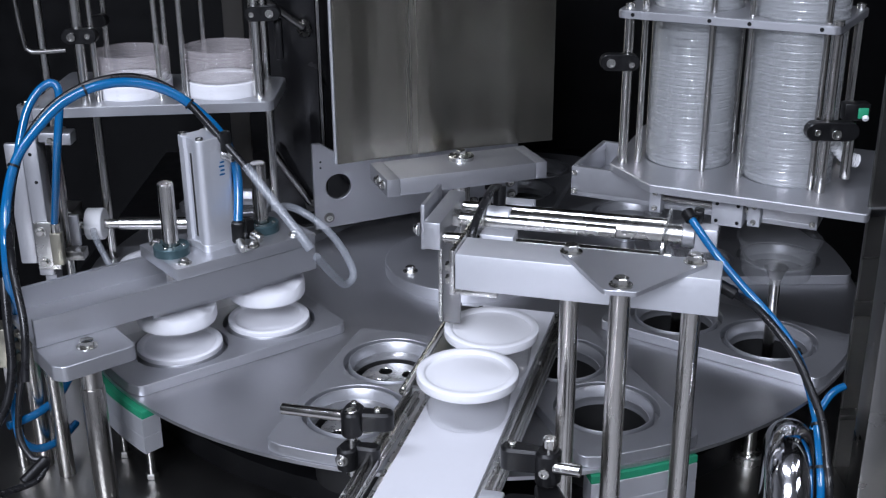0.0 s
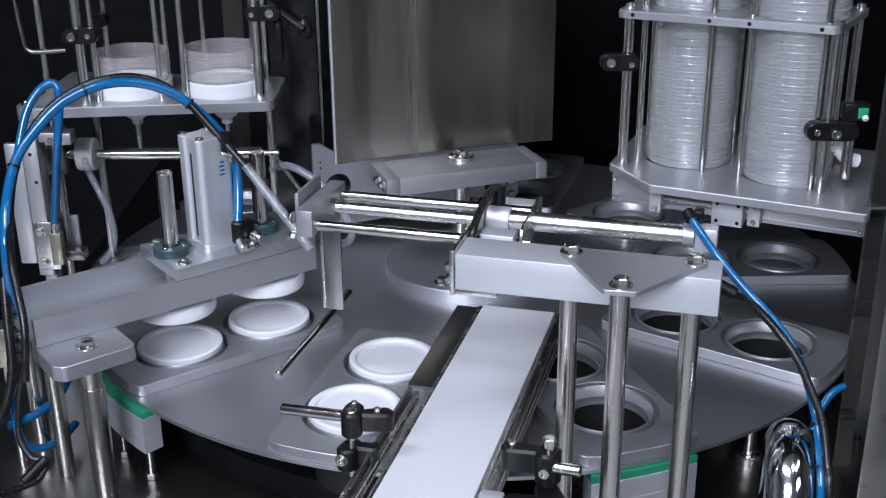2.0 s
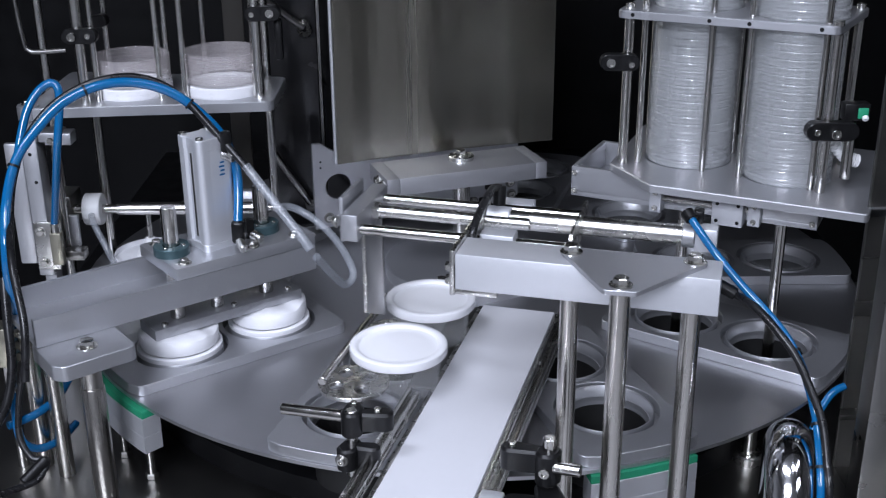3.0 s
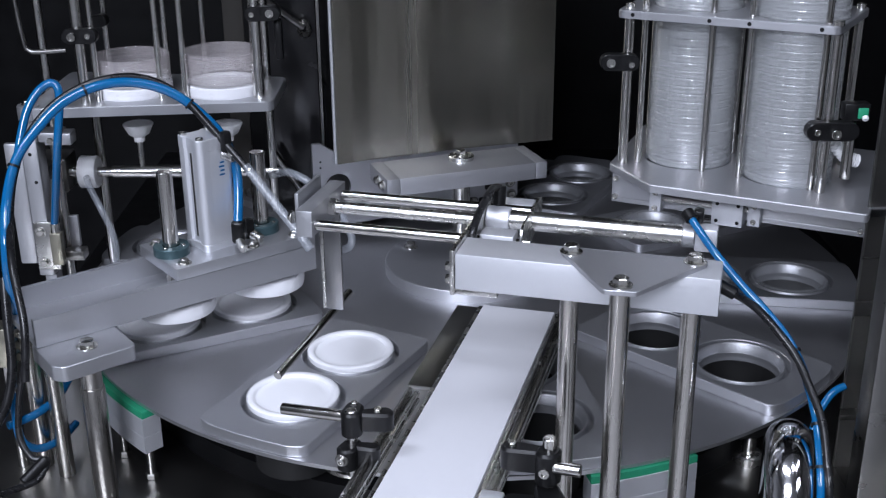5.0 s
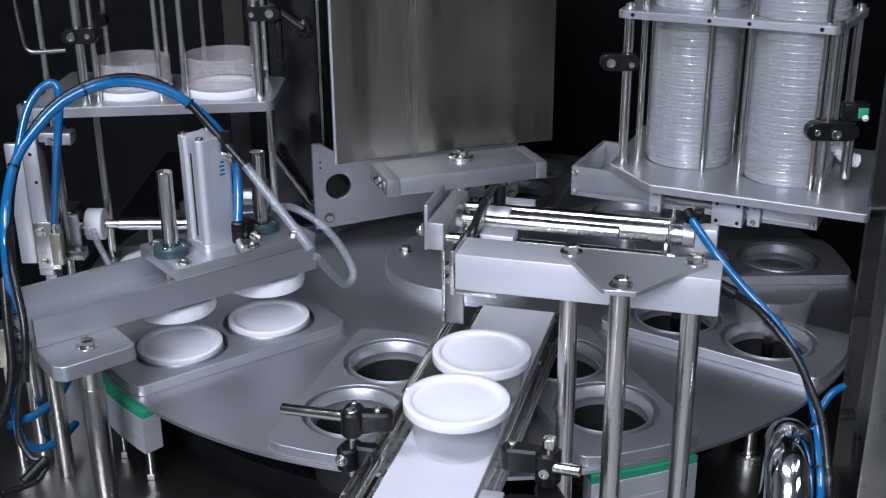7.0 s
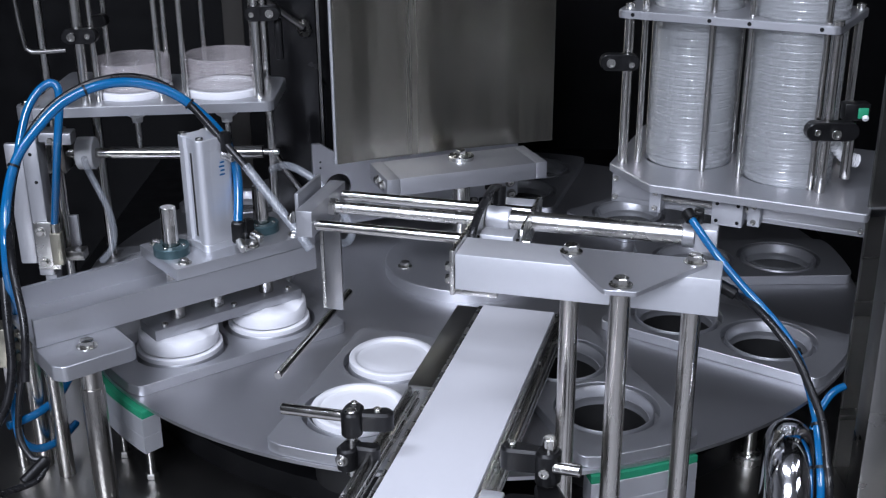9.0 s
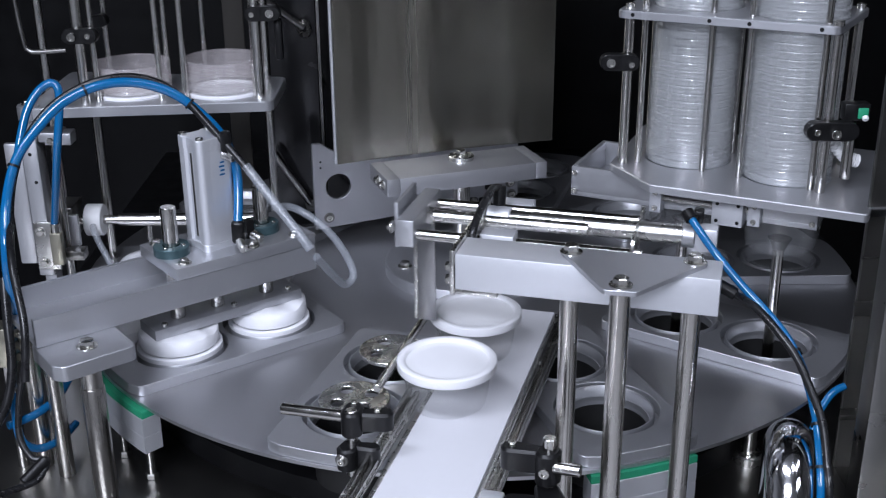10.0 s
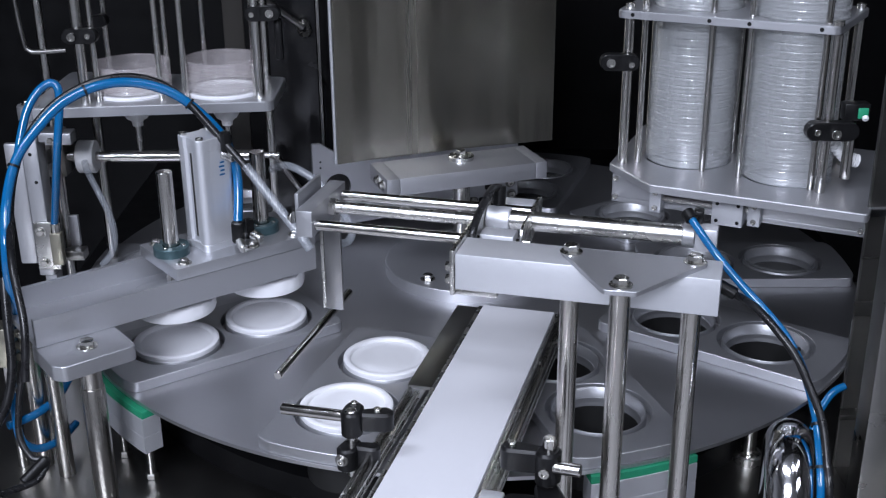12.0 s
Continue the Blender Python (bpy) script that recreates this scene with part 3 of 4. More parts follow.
CUPS, LIDS = [], []
_rim = _body = _lid = None
for i in range(24):
    ob = thing("cup", "shallow clear plastic cup carried by the turntable", "cup", group="cups on the machine")
    if _rim is None:
        _rim = part("rim", cup_rim(), CUP_CLEAR, ob)
        _body = part("body", cup_body(), CUP_CLEAR, ob)
        pieces = (_rim, _body)
    else:
        pieces = (share(_rim, Matrix(), ob), share(_body, Matrix(), ob))
    for piece in pieces:
        piece.visible_shadow = False
    CUPS.append(ob)
_centre = None
for i in range(12):
    ob = thing("snap_cover", "round white plastic lid with a raised rim", "lid", group="white lids")
    if _lid is None:
        _lid = part("rim", lid_rim(), LID_WHITE, ob)
        _centre = part("centre_panel", lid_centre(), LID_WHITE, ob)
    else:
        share(_lid, Matrix(), ob)
        share(_centre, Matrix(), ob)
    LIDS.append(ob)


def build_lifters():
    out = []
    for r in (R_IN, R_OUT):
        s = station(0, r)
        l = thing("lifter", "perforated steel lifting disc on a round shaft", "lifter", pose(s.x, s.y, 0), "lifters")
        part("lifting_disc", slab(ring_points(0, 0, 0.036), -0.004, 0, [ring_points(0.019 * math.cos(a), 0.019 * math.sin(a), 0.0075, 18) for a in (0.5, 2.07, 3.64, 5.21)], 0.0005), STEEL, l)
        part("shaft", rod((0, 0, -0.15), (0, 0, -0.004), 0.008), STEEL_ROD, l)
        out.append(l)
    return out


LIFTERS = build_lifters()


# ---- cup magazine ----
TOWER_Z = 0.203


def build_tower():
    inv = TOWER.inverted()
    t = thing("cup_magazine", "tall cup magazine of steel rods between aluminium plates", "magazine", TOWER)
    stacks = [inv @ bench(2, r) for r in (B_IN, B_OUT)]
    base = rounded([(-0.128, -0.049), (-0.138, 0.12), (0.152, 0.12), (0.152, 0.06), (0.205, 0.06), (0.205, -0.02), (0.152, -0.02), (0.152, -0.103), (-0.067, -0.103)], 0.006)
    part("base_plate", slab(base, TOWER_Z - 0.0085, TOWER_Z, [ring_points(s.x, s.y, 0.047) for s in stacks], 0.001), ALU, t)
    top = rounded([(-0.124, -0.062), (-0.124, 0.075), (0.113, 0.06), (0.1, -0.062)], 0.01)
    part("upper_plate", slab(top, 0.366, 0.374, [ring_points(s.x, s.y, 0.0475) for s in stacks], 0.001), ALU, t)
    # Black discs stand in for the dark inside of edge holes.
    for x in (-0.107, -0.027, 0.013, 0.083):
        part("plug", rod((x, -0.0622, 0.370), (x, -0.0615, 0.370), 0.0022, 12, 0.0001), BLACK_PLASTIC, t, "black disc in place of a shaded screw hole")
    s1, s2 = stacks
    spots = [(s1.x + a, s1.y + b) for a, b in ((-0.045, -0.0436), (0.027, -0.045), (-0.035, 0.041), (0.042, 0.034))]
    spots += [(s2.x + a, s2.y + b) for a, b in ((-0.043, -0.0335), (0.0325, -0.0425), (-0.03, 0.045), (0.04, 0.036))]
    for x, y in spots:
        part("guide_rod", rod((x, y, TOWER_Z), (x, y, 0.62), 0.0034, 16), STEEL_ROD, t)
    for x, y in ((-0.1154, -0.0429), (0.0976, -0.0542), (0.1044, 0.0499), (-0.116, 0.066)):
        part("corner_post", rod((x, y, TOWER_Z), (x, y, 0.366), 0.0052, 20), STEEL_ROD, t)
        part("corner_bolt", socket_screw(0.005, 0.005), BOLT, t, m=pose(x, y, 0.374))
    for x in (-0.076, 0.03):
        part("rod_block", box((x, -0.066, 0.1595), (x + 0.013, -0.0515, 0.187), 0.001), ALU_PALE, t)
        for z in (0.165, 0.182):
            part("screw", socket_screw(0.003, 0.0025), BOLT, t, m=pose(x + 0.0065, -0.066, z, 90, 0, 0))
    part("feed_rod", rod((-0.063, -0.0585, 0.1745), (0.03, -0.0585, 0.1745), 0.0035), STEEL_ROD, t)
    part("rail_bearing", box((-0.0065, -0.072, 0.158), (0.026, -0.0515, 0.187), 0.001), ALU_PALE, t)
    # Hole shade drawn as black discs on the bearing's face.
    for x in (-0.001, 0.021):
        for z in (0.163, 0.182):
            part("hole_disc", rod((x, -0.0725, z), (x, -0.0718, z), 0.002, 12, 0.0001), BLACK_PLASTIC, t)
    part("leg", rod((0.188, 0.02, DECK), (0.188, 0.02, TOWER_Z - 0.0085), 0.011), STEEL_ROD, t)
    g = thing("feed_gate", "sliding aluminium feed gate under the cup magazine", "feed gate", TOWER)
    part("gate_floor", box((-0.1235, -0.0495, 0.1595), (0.147, 0.06, 0.165), 0.0005), ALU, g)
    part("gate_wall", box((-0.1235, -0.05, 0.1652), (0.147, -0.0445, 0.194), 0.0006), ALU, g)
    part("gate_wall", box((-0.1235, 0.0545, 0.1652), (0.147, 0.06, 0.194), 0.0006), ALU, g)
    part("gate_end", box((-0.1235, -0.0443, 0.1652), (-0.118, 0.0543, 0.194), 0.0006), ALU, g)
    for x in (-0.119, 0.142):
        for z in (0.166, 0.187):
            part("screw", socket_screw(0.0032, 0.003), BOLT, g, m=pose(x, -0.0502, z, 90, 0, 0))
    lip = [(0.0458 + 0.0011 * math.cos(radians(a)), -0.0016 + 0.0016 * math.sin(radians(a))) for a in range(90, -91, -20)]
    prof = [*lip, (0.0458, -0.0036), (0.0461, -0.0045), (0.0459, -0.0055), (0.0455, -0.0079), (0.045, -0.0079), (0.0451, -0.002), (0.0454, 0.0)]
    for s in stacks:
        k = thing("cup_stack", "tall stack of nested clear plastic cups in the magazine", "cup stack", TOWER @ pose(s.x, s.y, 0), "cup stacks")
        one = None
        for i in range(50):
            m = pose(0, 0, TOWER_Z + 0.0083 + i * 0.0083)
            one = part("stacked_cup", lathe(prof, 56, close=True), STACK_CLEAR, k, "", m) if one is None else share(one, m)
    return g


GATE = build_tower()


# ---- lid magazine and arm ----
LIDMAG_Z = 0.243


def build_lid_magazine():
    t = thing("lid_magazine", "lid magazine of steel rods on an aluminium plate", "magazine")
    stacks = [bench(-2, r) for r in (B_IN, B_OUT)]
    part("plate", slab(rounded([(-0.52, -0.092), (-0.231, -0.064), (-0.23, 0.06), (-0.52, 0.1)], 0.014), LIDMAG_Z - 0.012, LIDMAG_Z, [ring_points(s.x, s.y, 0.0482) for s in stacks], 0.001), ALU, t)
    for s in stacks:
        for a in ((-126, -39, 50, 135) if s.x < -0.35 else (-140, -36, 55, 125)):
            x, y = s.x + 0.0535 * math.cos(radians(a)), s.y + 0.0535 * math.sin(radians(a))
            part("guide_rod", rod((x, y, LIDMAG_Z - 0.005), (x, y, 0.6), 0.0036, 16), ROD_PALE, t)
    for x, y, z in ((-0.547, 0.08, DECK), (-0.454, -0.064, LIDMAG_Z - 0.003), (-0.483, 0.03, LIDMAG_Z - 0.003), (-0.254, 0.05, DECK)):
        part("post", rod((x, y, z), (x, y, 0.6), 0.0058), ROD_PALE, t)
    part("post", rod((-0.25, -0.043, LIDMAG_Z - 0.003), (-0.25, -0.043, 0.6), 0.0062), ROD_PALE, t)
    out = []
    for s in stacks:
        k = thing("lid_stack", "short stack of clear lids above one white lid", "lid stack", pose(s.x, s.y, 0), "lid stacks")
        part("white_lid", lid_mesh(), LID_WHITE, k, "white lid at the bottom", pose(0, 0, 0.0021 + 3 * 0.0046))
        b = None
        for i in range(7 if s.x < -0.35 else 8):
            m = pose(0, 0, 0.0045 + (i + 4) * 0.0046)
            b = part("clear_lid", lathe([(0.0448, 0.0012), (0.0464, 0.001), (0.047, 0.0002), (0.0465, -0.0007), (0.0452, -0.0011), (0.045, -0.0034), (0.0444, -0.0034), (0.0444, 0.0008)], 48, close=True), LID_CLEAR, k, "", m) if b is None else share(b, m)
        out.append(k)
    return out


LID_STACKS = build_lid_magazine()


def build_arm():
    f = thing("lift_column", "upright aluminium slide column for the lid arm", "column")
    part("column_plate", box((-0.53, -0.09, 0.03), (-0.511, -0.06, 0.212), 0.002), ALU, f)
    part("column_flange", box((-0.552, -0.088, 0.045), (-0.5302, -0.08, 0.2), 0.003), ALU, f)
    part("column_foot", box((-0.525, -0.085, DECK), (-0.511, -0.062, 0.0298), 0.001), ALU, f)
    part("top_bracket", box((-0.5105, -0.085, 0.2), (-0.484, -0.055, 0.212), 0.002), ALU, f)
    part("end_cap", lathe([(0, 0), (0.013, 0), (0.013, 0.016), (0.012, 0.017), (0, 0.017)], 28), ALU, f, "round aluminium end cap", pose(-0.518, -0.08, 0.2285))
    part("cap_bolt", hexbolt(0.005, 0.0045, 0.0075), BOLT, f, m=pose(-0.518, -0.08, 0.2455))
    part("cap_column", box((-0.526, -0.084, 0.212), (-0.51, -0.068, 0.2285), 0.001), ALU, f)
    part("rail_block", box((-0.504, -0.083, 0.196), (-0.472, -0.06, 0.2105), 0.0012), ALU, f, "pale clamp block on the rails")
    part("rail_head", box((-0.478, -0.02, 0.214), (-0.452, 0.005, 0.2285), 0.001), STEEL_DARK, f, "dark rail head under the magazine")
    part("block_screw", hexbolt(0.004, 0.004, 0.006), BOLT, f, m=pose(-0.496, -0.083, 0.203, 90, 0, 0))
    # Solid black discs replace the shade in two plate holes.
    for x, z in ((-0.5205, 0.187), (-0.5175, 0.152)):
        part("plate_hole_disc", rod((x, -0.0904, z), (x, -0.0899, z), 0.0022, 12, 0.0001), BLACK_PLASTIC, f, "small black disc in place of a shaded hole")
    part("lower_block", box((-0.497, -0.09, 0.05), (-0.472, -0.07, 0.062), 0.001), STEEL_DARK, f, "dark lower rail block")
    part("carriage_plate", box((-0.4935, -0.066, 0.06), (-0.482, -0.06, 0.1), 0.0008), ALU, f)
    part("slide_rail", rod((-0.497, -0.07, 0.02), (-0.497, -0.07, 0.2), 0.005), STEEL_ROD, f)
    part("slide_rail", rod((-0.47, 0.02, DECK), (-0.47, 0.02, 0.224), 0.006), STEEL_ROD, f)
    part("valve_plate", box((-0.528, -0.0945, 0.04), (-0.5, -0.0912, 0.102), 0.001), STEEL, f, "thin steel valve bracket")
    part("valve_body", box((-0.506, -0.106, 0.05), (-0.492, -0.0948, 0.092), 0.0015), VALVE, f, "small metal valve block")
    part("valve_fitting", rod((-0.499, -0.1, 0.092), (-0.499, -0.1, 0.104), 0.006, 16), STEEL, f)
    for z in (0.05, 0.09):
        part("screw", hexbolt(0.0045, 0.004, 0.0065), BOLT, f, m=pose(-0.519, -0.0945, z, 90, 0, 0))
    a = thing("lid_placer", "horizontal steel shaft carrying two suction cups for lids", "lid placer", pose(0, -0.011, 0.161))
    part("carriage", box((-0.548, -0.01, -0.024), (-0.503, 0.035, 0.02), 0.002), STEEL_DARK, a)
    rotor = part("rotor", lathe([(0, -0.011), (0.0195, -0.011), (0.0205, -0.010), (0.0205, 0.010), (0.0195, 0.011), (0, 0.011)], 36, m=pose(-0.477, 0, 0, 0, 90, 0)), NYLON, a, "thick white nylon collar")
    part("shaft", rod((-0.503, 0, 0), (-0.445, 0, 0), 0.0062), STEEL_ROD, rotor)
    part("sleeve", rod((-0.447, 0, 0), (-0.255, 0, 0), 0.0081), STEEL_ROD, rotor, "thicker steel sleeve")
    part("shaft_nipple", rod((-0.255, 0, 0), (-0.235, 0, 0), 0.004), STEEL, rotor)
    for r in (B_IN, B_OUT):
        x = bench(-2, r).x
        part("stem", rod((x, 0, 0.0), (x, 0, 0.044), 0.0036), STEEL, rotor)
        part("suction_cup", lathe([(0, 0.04), (0.0065, 0.04), (0.007, 0.046), (0.013, 0.05), (0.019, 0.062), (0.018, 0.063), (0.011, 0.056), (0, 0.056)], 28), NYLON, rotor, "pale silicone suction cup", pose(x, 0, 0))
    part("vacuum_tube", hose([(-0.475, -0.022, 0.0), (-0.468, -0.035, -0.01), (-0.452, -0.05, -0.035), (-0.441, -0.055, -0.062), (-0.438, -0.058, -0.088), (-0.444, -0.058, -0.108), (-0.458, -0.055, -0.125)], 0.0042), TUBE_CLEAR, a, "milky silicone vacuum tube")
    return a, rotor


ARM, ROTOR = build_arm()


def build_dispensers():
    out = []
    for r in (R_IN, R_OUT):
        s = station(2, r)
        l = thing("suction_lifter", "steel suction rod with black cup rising through the mould plate", "suction lifter", pose(s.x, s.y, -0.06), "suction lifters")
        part("shaft", rod((0, 0, -0.25), (0, 0, 0), 0.0062), STEEL_ROD, l)
        part("suction_cup", lathe([(0, -0.002), (0.008, -0.002), (0.009, 0.003), (0.013, 0.01), (0.0115, 0.0105), (0, 0.006)], 24), BLACK_PLASTIC, l, "black rubber suction cup")
        out.append(l)
    return out


DISPENSERS = build_dispensers()


# ---- hoses ----
ARCH = [(-0.476, -0.285, -0.05), (-0.475, -0.305, 0.04), (-0.471, -0.33, 0.12), (-0.468, -0.333, 0.164), (-0.471, -0.307, 0.202), (-0.465, -0.281, 0.239), (-0.448, -0.26, 0.265), (-0.423, -0.239, 0.289), (-0.388, -0.223, 0.303), (-0.352, -0.212, 0.303), (-0.316, -0.206, 0.29), (-0.284, -0.206, 0.264), (-0.261, -0.212, 0.235), (-0.251, -0.221, 0.2), (-0.251, -0.24, 0.153)]
HANG = [(0.187, -0.466, 0.241), (0.203, -0.488, 0.22), (0.224, -0.508, 0.197), (0.243, -0.526, 0.179), (0.258, -0.544, 0.162), (0.268, -0.563, 0.141), (0.275, -0.58, 0.113), (0.275, -0.599, 0.093), (0.273, -0.623, 0.06), (0.27, -0.65, -0.02)]
LEAD = [(0.219, -0.511, 0.189), (0.231, -0.534, 0.187), (0.243, -0.554, 0.177), (0.257, -0.57, 0.16), (0.268, -0.584, 0.136), (0.276, -0.597, 0.113), (0.278, -0.613, 0.085), (0.278, -0.627, 0.063), (0.276, -0.655, -0.02)]


def tie(parent, points, f, r=0.0056):
    """A cable tie round a hose at the fraction f of its length."""
    path = smooth_path(points)
    i = int(f * (len(path) - 2))
    part("cable_tie", lathe([(r, -0.0012), (r + 0.001, -0.0012), (r + 0.001, 0.0012), (r, 0.0012)], 20, close=True), BLACK_PLASTIC, parent, "black cable tie", align(path[i], path[i + 1]))
def build_hoses():
    h = thing("blue_hose", "blue plastic air hose arching over the press to its cylinder", "hose", group="air hoses")
    part("elbow", box((-0.258, -0.247, 0.132), (-0.244, -0.234, 0.158), 0.004, 3), BLACK_PLASTIC, h, "black push-in elbow")
    part("fitting", rod((-0.25, -0.244, 0.136), (-0.243, -0.258, 0.131), 0.0048, 16), STEEL, h, "bright steel fitting")
    part("tube", hose(ARCH, 0.0052), BLUE_HOSE, h)
    for f in (0.36, 0.55, 0.76):
        tie(h, ARCH, f)
    h = thing("black_hose", "black air hose tied along the blue hose", "hose", group="air hoses")
    part("tube", hose([(-0.436, -0.416, 0.058), (-0.436, -0.397, 0.11), (-0.452, -0.363, 0.161), (-0.472, -0.294, 0.197), (-0.468, -0.268, 0.235), (-0.452, -0.246, 0.268), (-0.424, -0.226, 0.293), (-0.386, -0.212, 0.307), (-0.346, -0.2, 0.305), (-0.31, -0.2, 0.286), (-0.272, -0.226, 0.255), (-0.235, -0.246, 0.218)], 0.004), BLACK_RUBBER, h)
    part("vacuum_tube", hose([(-0.237, -0.245, 0.221), (-0.2086, -0.261, 0.188), (-0.1802, -0.277, 0.1555), (-0.1690, -0.2830, 0.1406)], 0.0052), TUBE_CLEAR, h, "milky silicone end piece")
    h = thing("blue_hose", "short blue air hose bent down to the small valve", "hose", group="air hoses")
    part("tube", hose([(-0.507, -0.163, 0.21), (-0.497, -0.146, 0.253), (-0.483, -0.136, 0.276), (-0.468, -0.133, 0.284), (-0.46, -0.137, 0.271), (-0.468, -0.14, 0.218), (-0.482, -0.125, 0.16), (-0.499, -0.1, 0.103)], 0.0048), BLUE_HOSE, h)
    h = thing("blue_hose", "loose blue air hose looping beside the steel posts", "hose", group="air hoses")
    part("tube", hose([(-0.444, -0.253, -0.012), (-0.446, -0.309, -0.017), (-0.46, -0.343, -0.02), (-0.482, -0.365, -0.021)], 0.0045), BLUE_HOSE, h)
    h = thing("blue_hose", "loose blue air hose looping beside the steel posts", "hose", group="air hoses")
    part("tube", hose([(-0.475, -0.355, 0.012), (-0.47, -0.369, -0.031), (-0.46, -0.356, -0.054), (-0.446, -0.327, -0.062), (-0.444, -0.277, -0.071)], 0.0045), BLUE_HOSE, h)
    h = thing("sensor_cable", "black sensor cable with a plug hanging by the press", "cable", group="cables")
    part("wire", hose([(-0.447, -0.387, 0.058), (-0.452, -0.399, 0.027), (-0.452, -0.412, -0.005), (-0.44, -0.42, -0.025), (-0.425, -0.421, -0.028), (-0.431, -0.437, -0.04), (-0.451, -0.458, -0.039), (-0.465, -0.478, -0.033)], 0.0034), BLACK_RUBBER, h)
    part("plug", rod((-0.425, -0.4215, -0.026), (-0.443, -0.442, -0.04), 0.006), BLACK_PLASTIC, h)
    h = thing("sensor_cable", "black sensor cable with a plug hanging by the press", "cable", group="cables")
    part("wire", hose([(-0.478, -0.325, 0.129), (-0.474, -0.343, 0.087), (-0.47, -0.36, 0.044), (-0.475, -0.373, 0.012), (-0.486, -0.382, -0.01)], 0.005), BLACK_RUBBER, h)
    h = thing("blue_hose", "blue air hose hanging down from the slide cylinder", "hose", group="air hoses")
    part("tube", hose(HANG, 0.0036), BLUE_HOSE, h)
    part("elbow", rod((0.184, -0.459, 0.245), (0.188, -0.467, 0.24), 0.006, 16), BLACK_PLASTIC, h, "black push-in elbow")
    h = thing("black_hose", "black cable with a round plug hanging from the slide beam", "cable", group="cables")
    part("tube", hose(LEAD, 0.0034), BLACK_RUBBER, h)
    part("plug", rod((0.2, -0.504, 0.198), (0.2195, -0.5115, 0.189), 0.0056, 16), BLACK_PLASTIC, h, "ribbed black plug")
    for f in (0.5, 0.72, 0.85):
        tie(h, HANG, f, 0.0042)
    h = thing("blue_hose", "bent blue air hose end beside the mirror-bright panel", "hose", group="air hoses")
    part("tube", hose([(0.352, -0.37, -0.03), (0.361, -0.361, -0.011), (0.374, -0.354, 0.005), (0.387, -0.351, 0.011)], 0.004), BLUE_HOSE, h)
    loop = thing("vacuum_tube", "milky silicone vacuum tube looping from the lid arm", "tube")
    part("tube", hose([(-0.232, -0.1, 0.12), (-0.205, -0.15, 0.14), (-0.175, -0.164, 0.128), (-0.149, -0.174, 0.103), (-0.133, -0.186, 0.073), (-0.1401, -0.2000, 0.0642), (-0.1500, -0.2200, 0.0807), (-0.1662, -0.2550, 0.1206)], 0.0046, per=10), TUBE_CLEAR, loop)
    return loop


LOOP = build_hoses()


# ---- clamps, guards and panels ----
def knuckle(parent, a, c, r=0.011, name="clamp_arm"):
    """A flat black clamp arm with round ends from a to c."""
    d = Vector(c) - Vector(a)
    n = d.length
    pts = [(-r * math.cos(radians(x)), r * math.sin(radians(x))) for x in range(-90, 91, 18)]
    ring = [(p[0], p[1]) for p in pts] + [(n + r * math.cos(radians(x)), r * math.sin(radians(x))) for x in range(90, -91, -18)]
    side = Vector((0, 0, 1)).cross(d.normalized())
    m = Matrix((d.normalized(), Vector((0, 0, 1)), -side)).transposed().to_4x4()
    return part(name, slab(ring, -0.006, 0.006, bevel=0.001), BLACK_PLASTIC, parent, "black plastic clamp arm", Matrix.Translation(a) @ m)


def face_screw(parent, p, r=0.0035, n=(0, -1, 0)):
    return part("screw", socket_screw(r, 0.003), BOLT, parent, "bright steel screw", align(p, Vector(p) + Vector(n)))


def taper_arm(a, c, ra, rc, z0, z1):
    """A flat arm with round ends of two sizes, standing between two heights."""
    d = math.atan2(c[1] - a[1], c[0] - a[0])
    ring = [(a[0] + ra * math.cos(d + radians(x)), a[1] + ra * math.sin(d + radians(x))) for x in range(90, 271, 18)]
    ring += [(c[0] + rc * math.cos(d + radians(x)), c[1] + rc * math.sin(d + radians(x))) for x in range(-90, 91, 18)]
    return slab(ring, z0, z1, bevel=0.0022)


def build_fittings():
    b = thing("valve_bank", "small steel air valve with silver fittings beside the press", "air valve")
    part("body", box((-0.505, -0.335, 0.03), (-0.478, -0.31, 0.075), 0.002), VALVE, b)
    for z in (0.038, 0.052, 0.066):
        part("fitting", rod((-0.4765, -0.3225, z), (-0.466, -0.3285, z), 0.0052, 16), STEEL, b, "silver push-in fitting")
    part("stem", rod((-0.49, -0.322, DECK), (-0.49, -0.322, 0.03), 0.006), STEEL_ROD, b)
    n = thing("clevis_pin", "short bright pin standing behind the press posts", "pin")
    part("pin", rod((-0.5116, -0.2000, -0.0696), (-0.5082, -0.2000, -0.0447), 0.0048, 16), BOLT, n)
    part("base", rod((-0.5116, -0.2000, -0.0960), (-0.5116, -0.2000, -0.0696), 0.007, 16), STEEL_DARK, n, "dark pin base")


build_fittings()


